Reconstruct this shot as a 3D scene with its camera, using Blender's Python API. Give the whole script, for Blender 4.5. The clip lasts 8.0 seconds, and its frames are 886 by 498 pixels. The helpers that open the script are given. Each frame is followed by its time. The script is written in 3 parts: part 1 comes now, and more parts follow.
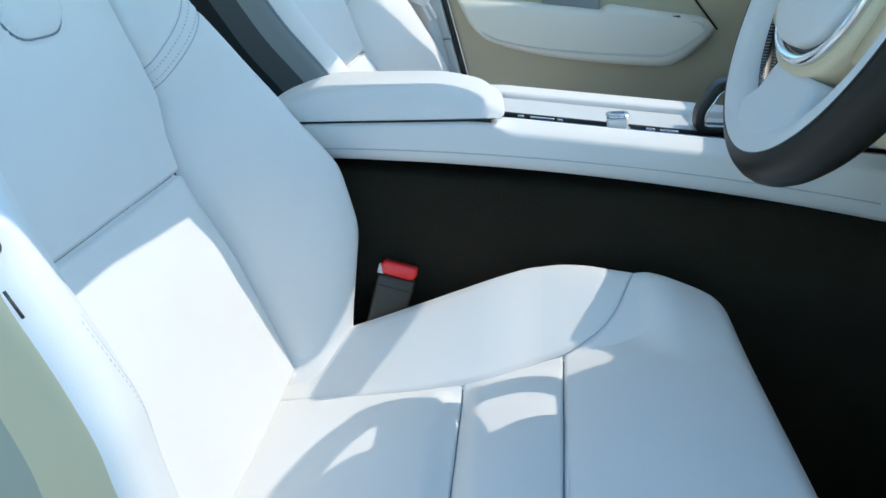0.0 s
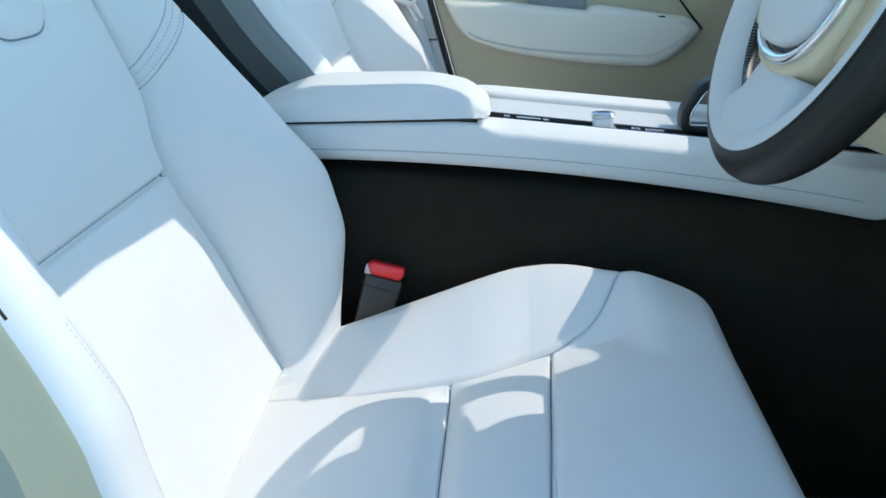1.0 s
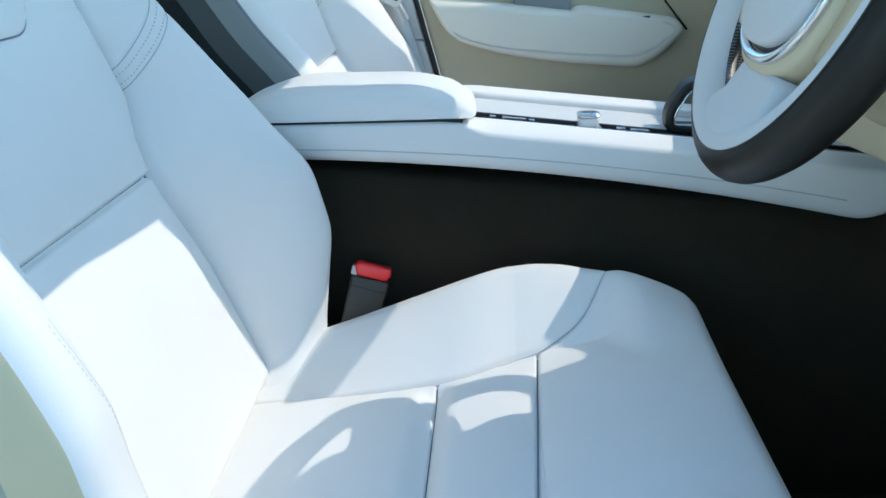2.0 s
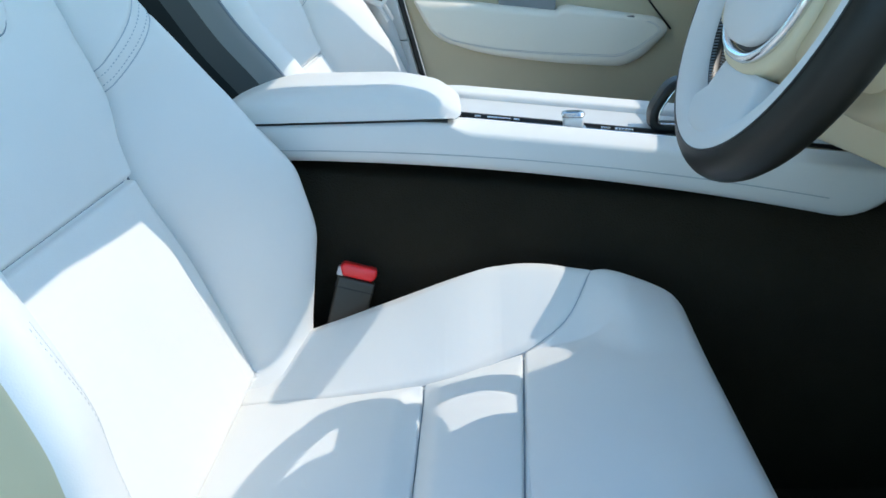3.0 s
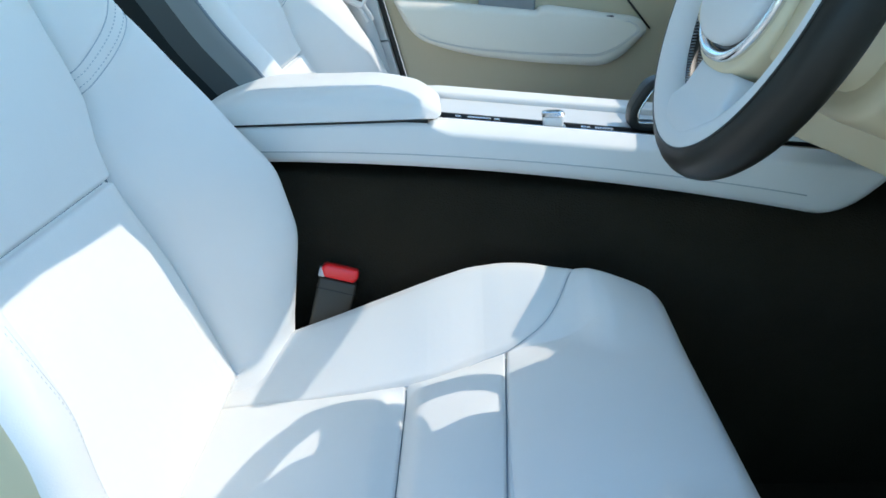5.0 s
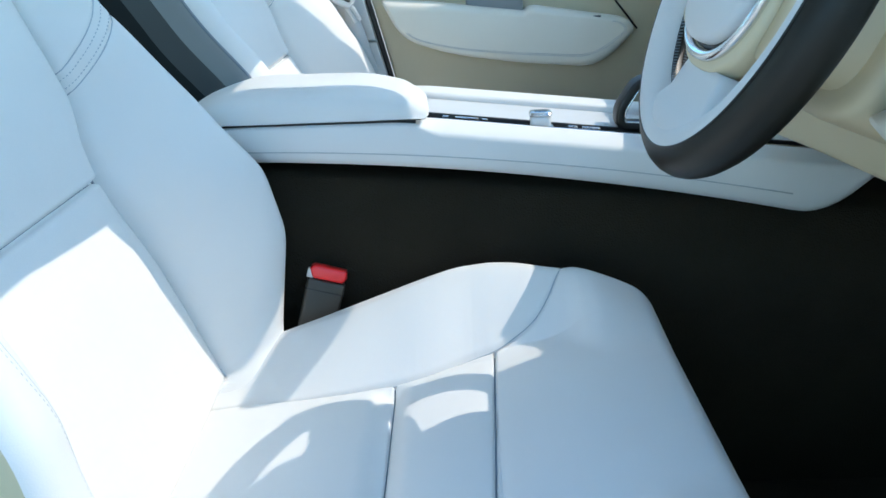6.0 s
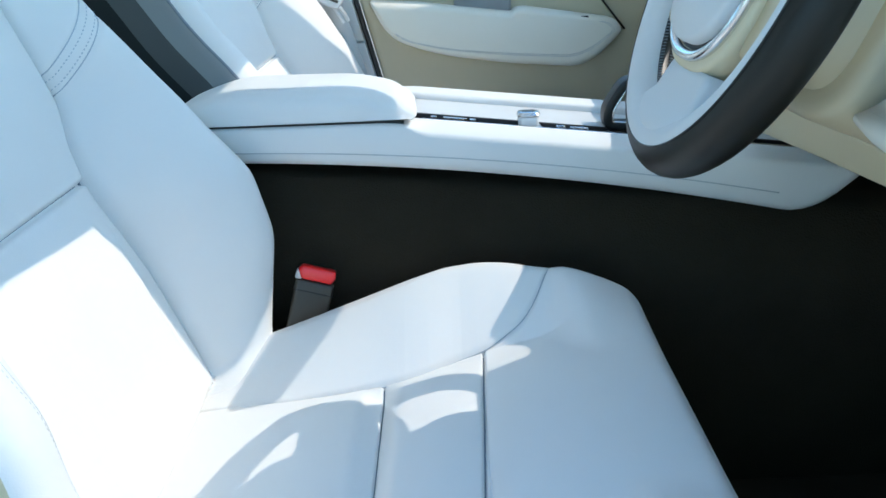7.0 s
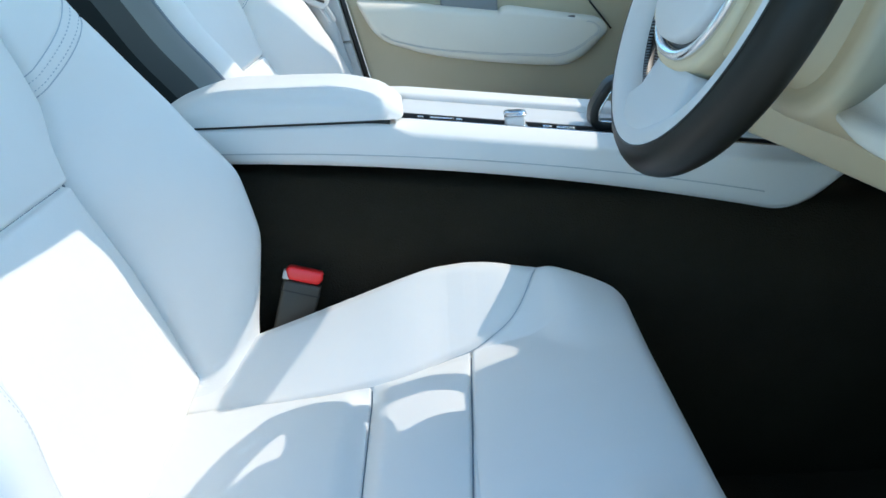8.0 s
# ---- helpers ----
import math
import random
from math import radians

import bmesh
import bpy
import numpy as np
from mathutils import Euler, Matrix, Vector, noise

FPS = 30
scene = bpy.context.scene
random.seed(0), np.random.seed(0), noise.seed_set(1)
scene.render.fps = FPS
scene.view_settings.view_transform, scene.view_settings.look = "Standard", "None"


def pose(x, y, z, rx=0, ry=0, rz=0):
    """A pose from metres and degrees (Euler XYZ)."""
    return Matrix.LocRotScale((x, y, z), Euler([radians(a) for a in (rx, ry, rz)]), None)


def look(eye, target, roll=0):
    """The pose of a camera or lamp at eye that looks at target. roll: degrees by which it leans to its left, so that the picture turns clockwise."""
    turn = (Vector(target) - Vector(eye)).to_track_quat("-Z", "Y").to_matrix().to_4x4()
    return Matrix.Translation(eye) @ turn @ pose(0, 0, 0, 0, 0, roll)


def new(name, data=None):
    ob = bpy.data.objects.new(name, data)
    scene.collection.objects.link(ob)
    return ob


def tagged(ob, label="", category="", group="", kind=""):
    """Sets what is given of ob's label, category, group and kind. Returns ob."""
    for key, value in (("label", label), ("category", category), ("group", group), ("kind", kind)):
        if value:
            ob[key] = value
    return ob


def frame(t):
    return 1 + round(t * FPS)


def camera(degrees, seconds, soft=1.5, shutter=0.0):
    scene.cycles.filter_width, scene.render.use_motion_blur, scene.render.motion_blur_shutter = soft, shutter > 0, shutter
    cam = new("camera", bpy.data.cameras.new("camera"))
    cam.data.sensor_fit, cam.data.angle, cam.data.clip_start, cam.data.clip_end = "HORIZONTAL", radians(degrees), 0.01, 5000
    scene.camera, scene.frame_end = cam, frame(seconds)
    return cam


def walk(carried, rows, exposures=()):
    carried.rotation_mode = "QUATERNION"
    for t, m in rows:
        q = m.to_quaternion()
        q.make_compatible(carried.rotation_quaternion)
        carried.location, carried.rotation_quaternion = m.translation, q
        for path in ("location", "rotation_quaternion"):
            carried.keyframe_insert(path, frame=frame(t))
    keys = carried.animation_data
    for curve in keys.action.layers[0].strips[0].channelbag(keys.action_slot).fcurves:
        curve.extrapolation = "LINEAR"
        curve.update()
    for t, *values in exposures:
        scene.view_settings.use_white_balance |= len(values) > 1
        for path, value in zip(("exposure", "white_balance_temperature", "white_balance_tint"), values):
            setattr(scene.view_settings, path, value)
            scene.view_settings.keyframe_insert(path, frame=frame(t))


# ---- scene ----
cam = camera(56.7, 8.0, soft=1.6)
EXPOSURE, KELVIN, TINT = 1.27, 5230, -11
PATH = [
    (0, (0.29, -0.712, 0.826), (0.097, 1.134, 0.082), -2.2),
    (0.5, (0.292, -0.712, 0.825), (0.112, 1.136, 0.082), -2.1),
    (1, (0.292, -0.713, 0.825), (0.127, 1.137, 0.082), -2.2),
    (1.5, (0.293, -0.713, 0.825), (0.142, 1.138, 0.082), -2.2),
    (3, (0.296, -0.713, 0.825), (0.191, 1.14, 0.081), -2.2),
    (3.5, (0.298, -0.713, 0.824), (0.204, 1.141, 0.081), -2.3),
    (4, (0.298, -0.713, 0.824), (0.215, 1.141, 0.081), -2.2),
    (4.5, (0.298, -0.713, 0.825), (0.223, 1.142, 0.08), -2.2),
    (6, (0.301, -0.714, 0.824), (0.26, 1.142, 0.08), -2.3),
    (6.5, (0.302, -0.714, 0.824), (0.271, 1.142, 0.08), -2.3),
    (7, (0.303, -0.715, 0.824), (0.286, 1.142, 0.08), -2.3),
    (7.5, (0.304, -0.715, 0.824), (0.301, 1.142, 0.08), -2.3),
    (8, (0.305, -0.715, 0.824), (0.315, 1.141, 0.079), -2.3),
]
walk(cam, [(t, look(eye, target, roll)) for t, eye, target, roll in PATH], [(0, EXPOSURE, KELVIN, TINT), (4, EXPOSURE + 0.11, KELVIN, TINT), (8, EXPOSURE + 0.18, KELVIN, TINT)])

# ---- world and sun ----
SUN = Vector((0.897, 0.224, 1.0)).normalized()          # towards the sun: ahead of the car, a little to the passenger side
world = bpy.data.worlds.new("sky")
scene.world = world
world.use_nodes = True
wn = world.node_tree.nodes
sky = wn.new("ShaderNodeTexSky")
sky.sky_type, sky.sun_disc = "NISHITA", False
sky.air_density, sky.dust_density, sky.ozone_density = 1.0, 0.8, 2.0
sky.sun_elevation = math.asin(SUN.z)
sky.sun_rotation = math.atan2(SUN.x, SUN.y)
wn["Background"].inputs["Strength"].default_value = 0.14
world.node_tree.links.new(sky.outputs[0], wn["Background"].inputs["Color"])
sun = new("sun", bpy.data.lights.new("sun", "SUN"))
sun.data.energy, sun.data.angle, sun.data.color = 1.56, radians(0.3), (1.0, 0.70, 0.565)
sun.matrix_world = look(SUN * 20, (0, 0, 0))


# ---- materials ----
def material(name, colour, rough=0.5, metal=0.0, grain=0.0, grain_size=900.0, vary=0.06, bump=0.15, coat=0.0, sheen=0.0, crumple=0.0):
    """A surface with a slow drift of tone, a fine grain in tone and relief."""
    m = bpy.data.materials.new(name)
    m.use_nodes = True
    nt = m.node_tree
    b = nt.nodes["Principled BSDF"]
    b.inputs["Roughness"].default_value, b.inputs["Metallic"].default_value = rough, metal
    b.inputs["Coat Weight"].default_value = coat
    b.inputs["Sheen Weight"].default_value = sheen
    co = nt.nodes.new("ShaderNodeTexCoord")
    big = nt.nodes.new("ShaderNodeTexNoise")
    big.inputs["Scale"].default_value, big.inputs["Detail"].default_value = 9.0, 4.0
    nt.links.new(co.outputs["Object"], big.inputs["Vector"])
    ramp = nt.nodes.new("ShaderNodeMapRange")
    ramp.inputs["To Min"].default_value, ramp.inputs["To Max"].default_value = 1 - vary, 1 + vary
    nt.links.new(big.outputs["Fac"], ramp.inputs["Value"])
    mul = nt.nodes.new("ShaderNodeVectorMath")
    mul.operation = "SCALE"
    mul.inputs[0].default_value = colour
    nt.links.new(ramp.outputs[0], mul.inputs["Scale"])
    nt.links.new(mul.outputs[0], b.inputs["Base Color"])
    if grain:
        v = nt.nodes.new("ShaderNodeTexVoronoi")
        v.inputs["Scale"].default_value = grain_size
        nt.links.new(co.outputs["Object"], v.inputs["Vector"])
        n2 = nt.nodes.new("ShaderNodeTexNoise")
        n2.inputs["Scale"].default_value, n2.inputs["Detail"].default_value = grain_size * 0.25, 3.0
        nt.links.new(co.outputs["Object"], n2.inputs["Vector"])
        add = nt.nodes.new("ShaderNodeMath")
        nt.links.new(v.outputs["Distance"], add.inputs[0])
        nt.links.new(n2.outputs["Fac"], add.inputs[1])
        bp = nt.nodes.new("ShaderNodeBump")
        bp.inputs["Strength"].default_value, bp.inputs["Distance"].default_value = bump, grain
        nt.links.new(add.outputs[0], bp.inputs["Height"])
        nt.links.new(bp.outputs[0], b.inputs["Normal"])
        if crumple:
            n3 = nt.nodes.new("ShaderNodeTexNoise")
            n3.inputs["Scale"].default_value, n3.inputs["Detail"].default_value, n3.inputs["Distortion"].default_value = 38.0, 3.0, 0.6
            nt.links.new(co.outputs["Object"], n3.inputs["Vector"])
            b2 = nt.nodes.new("ShaderNodeBump")
            b2.inputs["Strength"].default_value, b2.inputs["Distance"].default_value = 0.3, crumple
            nt.links.new(n3.outputs["Fac"], b2.inputs["Height"])
            nt.links.new(b2.outputs[0], bp.inputs["Normal"])
    return m


LEATHER = material("white leather", (0.83, 0.825, 0.80), 0.56, grain=0.0004, grain_size=700, vary=0.03, bump=0.16, crumple=0.0007)
LEATHER.node_tree.nodes["Principled BSDF"].inputs["Specular IOR Level"].default_value = 0.22
BLOND = material("blond trim leather", (0.57, 0.515, 0.36), 0.5, grain=0.0004, grain_size=800, vary=0.04, bump=0.25)
CREAM = material("cream moulded plastic", (0.68, 0.59, 0.39), 0.45, grain=0.0002, grain_size=1500, vary=0.03, bump=0.15)
ARM_CREAM = material("light cream leather", (0.80, 0.78, 0.68), 0.5, grain=0.0004, grain_size=800, vary=0.03, bump=0.25)
PALE = material("pale grey trim plastic", (0.70, 0.71, 0.70), 0.45, grain=0.0002, grain_size=1500, vary=0.03, bump=0.15)
SHELL_BLACK = material("near-black seat back shell", (0.012, 0.014, 0.014), 0.9, grain=0.0002, grain_size=1500, vary=0.05)
SHADE_SLATE = material("slate grey shaded trim", (0.27, 0.28, 0.28), 0.5, grain=0.0003, grain_size=900, vary=0.05)
SHADE_SHELL = material("dark slate shaded seat shell", (0.07, 0.075, 0.075), 0.55, grain=0.0003, grain_size=900, vary=0.05)
SIDE_TAN = material("tan side trim", (0.64, 0.565, 0.36), 0.5, grain=0.0003, grain_size=900, vary=0.05)
OLIVE = material("grey-green lower trim", (0.40, 0.40, 0.31), 0.5, grain=0.0003, grain_size=900, vary=0.05)
STITCH = material("blue-grey stitches", (0.46, 0.50, 0.54), 0.8, vary=0.05)
CREASE = material("pale sewn crease", (0.52, 0.54, 0.55), 0.7, vary=0.05)
CARPET = material("black carpet", (0.034, 0.029, 0.0195), 0.95, grain=0.002, grain_size=420, vary=0.25, bump=0.5)
CARPET.node_tree.nodes["Principled BSDF"].inputs["Specular IOR Level"].default_value = 0.1
BLACK = material("satin black plastic", (0.012, 0.013, 0.013), 0.42, grain=0.0001, grain_size=1500, vary=0.08)
RIM_BLACK = material("black smooth leather", (0.018, 0.0165, 0.0125), 0.44, grain=0.0003, grain_size=900, vary=0.08)
RIM_BLACK.node_tree.nodes["Principled BSDF"].inputs["Specular IOR Level"].default_value = 0.3
WHEEL_LEATHER = material("pale grey wheel leather", (0.69, 0.69, 0.68), 0.5, grain=0.0004, grain_size=800, vary=0.04, bump=0.2)
GLOSS = material("gloss black", (0.01, 0.01, 0.011), 0.08, vary=0.02, coat=0.6)
CHROME = material("polished chrome", (0.78, 0.78, 0.78), 0.2, metal=1.0, vary=0.02)
RED = material("red translucent plastic", (0.85, 0.02, 0.025), 0.3, vary=0.05, coat=0.3)
DARK_GREY = material("dark grey buckle plastic", (0.052, 0.049, 0.038), 0.5, grain=0.0001, grain_size=1500, vary=0.08)
THREAD = material("grey thread", (0.26, 0.29, 0.33), 0.8, vary=0.05)
WEBBING = material("pale grey seat belt webbing", (0.55, 0.57, 0.57), 0.75, grain=0.0004, grain_size=1100, vary=0.05)
CRYSTAL = material("frosted crystal", (0.85, 0.87, 0.88), 0.12, vary=0.02, coat=0.8)
HEADLINER = material("pale headliner cloth", (0.86, 0.84, 0.80), 0.9, grain=0.0005, grain_size=900, vary=0.04)
ASPHALT = material("sunlit sandy paving", (0.46, 0.41, 0.33), 0.9, grain=0.003, grain_size=160, vary=0.2, bump=0.4)


# ---- mesh helpers ----
def mesh_of(name, verts, faces, mat, smooth=True):
    me = bpy.data.meshes.new(name)
    me.from_pydata([tuple(v) for v in verts], [], [tuple(f) for f in faces])
    me.materials.append(mat)
    me.validate()
    if smooth:
        me.polygons.foreach_set("use_smooth", [True] * len(me.polygons))
    me.update()
    return me


def part(name, bm, mat, parent=None, label="", smooth=True):
    """Links a bmesh, or (verts, faces), as one mesh object under a thing or a part."""
    if isinstance(bm, tuple):
        me = mesh_of(name, bm[0], bm[1], mat, smooth)
    else:
        bmesh.ops.recalc_face_normals(bm, faces=bm.faces)
        me = bpy.data.meshes.new(name)
        bm.to_mesh(me)
        bm.free()
        me.materials.append(mat)
        if smooth:
            me.polygons.foreach_set("use_smooth", [True] * len(me.polygons))
    ob = new(name, me)
    if parent is not None:
        ob.parent = parent
    if label:
        ob["label"] = label
    return ob


def thing(name, label, category, group="", kind=""):
    return tagged(new(name), label, category, group, kind)


def box_bm(lo, hi, bevel=0.0, seg=3):
    bm = bmesh.new()
    bmesh.ops.create_cube(bm, size=1.0)
    lo, hi = Vector(lo), Vector(hi)
    for v in bm.verts:
        v.co = Vector([(lo[i] + hi[i]) / 2 + v.co[i] * (hi[i] - lo[i]) for i in range(3)])
    if bevel:
        bmesh.ops.bevel(bm, geom=bm.edges[:], offset=bevel, segments=seg, profile=0.5, affect="EDGES")
    return bm


def moved(bm, m):
    bmesh.ops.transform(bm, matrix=m, verts=bm.verts[:])
    return bm


def loft(rings, closed_ring=True, caps=True):
    """Verts and faces of a skin through rings of equal length."""
    n = len(rings[0])
    verts = [tuple(p) for r in rings for p in r]
    faces = []
    for i in range(len(rings) - 1):
        for j in range(n if closed_ring else n - 1):
            k = (j + 1) % n
            faces.append((i * n + j, i * n + k, (i + 1) * n + k, (i + 1) * n + j))
    if caps and closed_ring:
        faces.append(tuple(range(n))[::-1])
        faces.append(tuple((len(rings) - 1) * n + j for j in range(n)))
    return verts, faces


def loft_bm(rings, closed_ring=True, caps=True, bevel=0.0):
    v, f = loft(rings, closed_ring, caps)
    bm = bmesh.new()
    vs = [bm.verts.new(p) for p in v]
    for q in f:
        try:
            bm.faces.new([vs[i] for i in q])
        except ValueError:
            pass
    bmesh.ops.recalc_face_normals(bm, faces=bm.faces[:])
    if bevel:
        sharp = [e for e in bm.edges if len(e.link_faces) == 2 and e.calc_face_angle(0) > 0.6]
        bmesh.ops.bevel(bm, geom=sharp, offset=bevel, segments=3, profile=0.5, affect="EDGES")
    return bm


def prism_bm(outline, lo, hi, axis="y", bevel=0.0, seg=3):
    """A closed outline of (a, b) pushed from lo to hi along an axis, its two ends rounded off."""
    def at(a, b, c):
        return {"x": (c, a, b), "y": (a, c, b), "z": (a, b, c)}[axis]
    los = [min(p[i] for p in outline) for i in (0, 1)]
    his = [max(p[i] for p in outline) for i in (0, 1)]
    mid, half = [(l + h) / 2 for l, h in zip(los, his)], [(h - l) / 2 for l, h in zip(los, his)]
    steps = [(bevel * (1 - math.cos(k / seg * math.pi / 2)), bevel * (1 - math.sin(k / seg * math.pi / 2))) for k in range(seg + 1)] if bevel else [(0.0, 0.0)]
    rows = [(lo + d, inset) for d, inset in steps] + [(hi - d, inset) for d, inset in reversed(steps)]
    rings = []
    for c, inset in rows:
        k = [1 - min(inset / h, 0.9) for h in half]
        rings.append([at(mid[0] + (a - mid[0]) * k[0], mid[1] + (b - mid[1]) * k[1], c) for a, b in outline])
    return loft_bm(rings)


def rounded(points, radius, n=6):
    """The outline of (a, b) with its corners rounded."""
    out = []
    for i, p in enumerate(points):
        p, q, r = Vector(p), Vector(points[i - 1]), Vector(points[(i + 1) % len(points)])
        rad = radius[i] if isinstance(radius, (list, tuple)) else radius
        d = min(rad, (q - p).length * 0.48, (r - p).length * 0.48)
        a, b = p + (q - p).normalized() * d, p + (r - p).normalized() * d
        for k in range(n + 1):
            t = k / n
            out.append(tuple(a * (1 - t) ** 2 + p * 2 * t * (1 - t) + b * t * t))
    return out


def tube_bm(points, radius, n=10, closed=False, squash=1.0):
    """A round tube along a line of points."""
    pts = [Vector(p) for p in points]
    rings, up = [], Vector((0, 0, 1))
    for i, p in enumerate(pts):
        a = pts[i - 1] if (i or closed) else p
        b = pts[(i + 1) % len(pts)] if (i < len(pts) - 1 or closed) else p
        d = (b - a).normalized()
        side = d.cross(up)
        side = side.normalized() if side.length > 1e-4 else Vector((1, 0, 0))
        over = side.cross(d)
        rings.append([p + radius * (math.cos(6.28319 * k / n) * side + squash * math.sin(6.28319 * k / n) * over) for k in range(n)])
    if closed:
        rings.append(rings[0])
    return loft_bm(rings, True, not closed)


def smooth(t):
    t = np.clip(t, 0, 1)
    return t * t * (3 - 2 * t)


def curve_at(xs, ys, x, w=0.02):
    """A smooth line through a few knots, rounded over w to either side."""
    x = np.asarray(x, float)
    steps = np.linspace(-0.9, 0.9, 13)
    weights = 1 - np.abs(steps)
    return sum(k * np.interp(x + w * 1.4 * d, xs, ys) for d, k in zip(steps, weights)) / weights.sum()


def panels(parent, place, us, vs, region, names, mat, others=None):
    """A skin place(u, v) over a grid, cut into one mesh for each region."""
    U, V = np.meshgrid(us, vs, indexing="ij")
    P = place(U, V)
    nu, nv = U.shape
    idx = np.arange(nu * nv).reshape(nu, nv)
    quads = np.stack([idx[:-1, :-1], idx[1:, :-1], idx[1:, 1:], idx[:-1, 1:]], -1).reshape(-1, 4)
    uc, vc = (U[:-1, :-1] + U[1:, 1:]) / 2, (V[:-1, :-1] + V[1:, 1:]) / 2
    reg = region(uc, vc).reshape(-1)
    flat = P.reshape(-1, 3)
    made = []
    for k, name in enumerate(names):
        q = quads[reg == k]
        if not len(q):
            continue
        used, inv = np.unique(q, return_inverse=True)
        made.append(part(name, (flat[used].tolist(), inv.reshape(-1, 4).tolist()), (others or {}).get(name, mat), parent))
    return made


def stitches(run, step, length, radius, up):
    """Small threads laid along a run of points, joined in one mesh."""
    bm = bmesh.new()
    pts = [Vector(p) for p in run]
    total = 0.0
    for a, b in zip(pts, pts[1:]):
        d = b - a
        while total < d.length:
            p = a + d.normalized() * total
            side = d.normalized().cross(up).normalized()
            q = bmesh.ops.create_cube(bm, size=1.0)["verts"]
            m = Matrix((d.normalized(), side, up)).transposed().to_4x4()
            bmesh.ops.transform(bm, verts=q, matrix=Matrix.Translation(p) @ m @ Matrix.Diagonal((length, radius * 2, radius * 2, 1)))
            total += step
        total -= d.length
    return bm


# ---- the ground and the shell of the car ----
tagged(part("ground", box_bm((-60, -60, -0.62), (60, 60, -0.52)), ASPHALT, smooth=False), "sunlit sandy paving round the parked car", "ground", kind="structure")
tagged(part("floor", box_bm((-1.3, -0.46, -0.08), (1.6, 1.25, -0.02), 0.01), CARPET), "black carpet of the car floor", "car floor", kind="structure")
tagged(part("tunnel_carpet", loft_bm([[(x, 0.36, -0.02), (x, 0.325, 0.30), (x, 0.330, 0.525 - max(0, x) * 0.095), (x, 0.52, 0.525 - max(0, x) * 0.095), (x, 0.54, 0.30), (x, 0.52, -0.02)] for x in (-0.9, 0.0, 0.4, 0.8, 1.28)]), CARPET), "black carpet along the centre tunnel", "carpet", kind="structure")
tagged(part("firewall", box_bm((1.25, -0.46, -0.02), (1.32, 1.25, 0.8), 0.01), CARPET), "black carpet of the footwell front", "firewall", kind="structure")
rings = []
for y in np.linspace(-0.38, 1.098, 150):
    edge = 0.5335 - 0.21 * min(0.32 if y < 0.4 else 0.21, abs(y - 0.407)) ** 2 + 0.024 * float(smooth((0.02 - y) / 0.15)) - 0.09 * float(smooth((-0.156 - y) / 0.035))          # unseen edge fitted to the seats' sun line: bowed forward in the middle, cut back at the corner
    rings.append([(a, y, b) for a, b in rounded([(-1.3, 1.20), (edge, 1.20), (edge, 1.25), (-1.3, 1.30)], 0.012)])
tagged(part("ceiling", loft_bm(rings), HEADLINER), "pale cloth headliner of the car roof", "headliner", kind="structure")
tagged(part("wall_rear", box_bm((-1.38, -0.46, -0.02), (-1.31, 1.25, 0.75), 0.02), CARPET), "dark rear of the cabin", "cabin wall", kind="structure")
tagged(part("door_sill", box_bm((-0.10, -0.52, -0.10), (1.3, -0.44, 0.02), 0.015), CREAM), "cream door sill under the open door", "door sill", kind="structure")

# ---- seats ----
CUSHION_RISE = math.tan(radians(9))
seam_x1, seam_x2 = 0.221, 0.333


def cushion_seam(x):
    """Half the width of the cushion's middle panels."""
    x = np.asarray(x, float)
    knots = ([-0.05, 0.05, 0.108, 0.169, 0.221, 0.245, 0.274, 0.313, 0.333, 0.348, 0.36, 0.375, 0.3875, 0.401, 0.41, 0.421, 0.442, 0.46],
             [0.150, 0.142, 0.134, 0.131, 0.135, 0.137, 0.146, 0.166, 0.171, 0.178, 0.184, 0.190, 0.197, 0.212, 0.227, 0.248, 0.302, 0.34])
    return (np.interp(x - 0.01, *knots) + 2 * np.interp(x, *knots) + np.interp(x + 0.01, *knots)) / 4


def groove(d, depth, width):
    return depth * np.exp(-(d / width) ** 2)


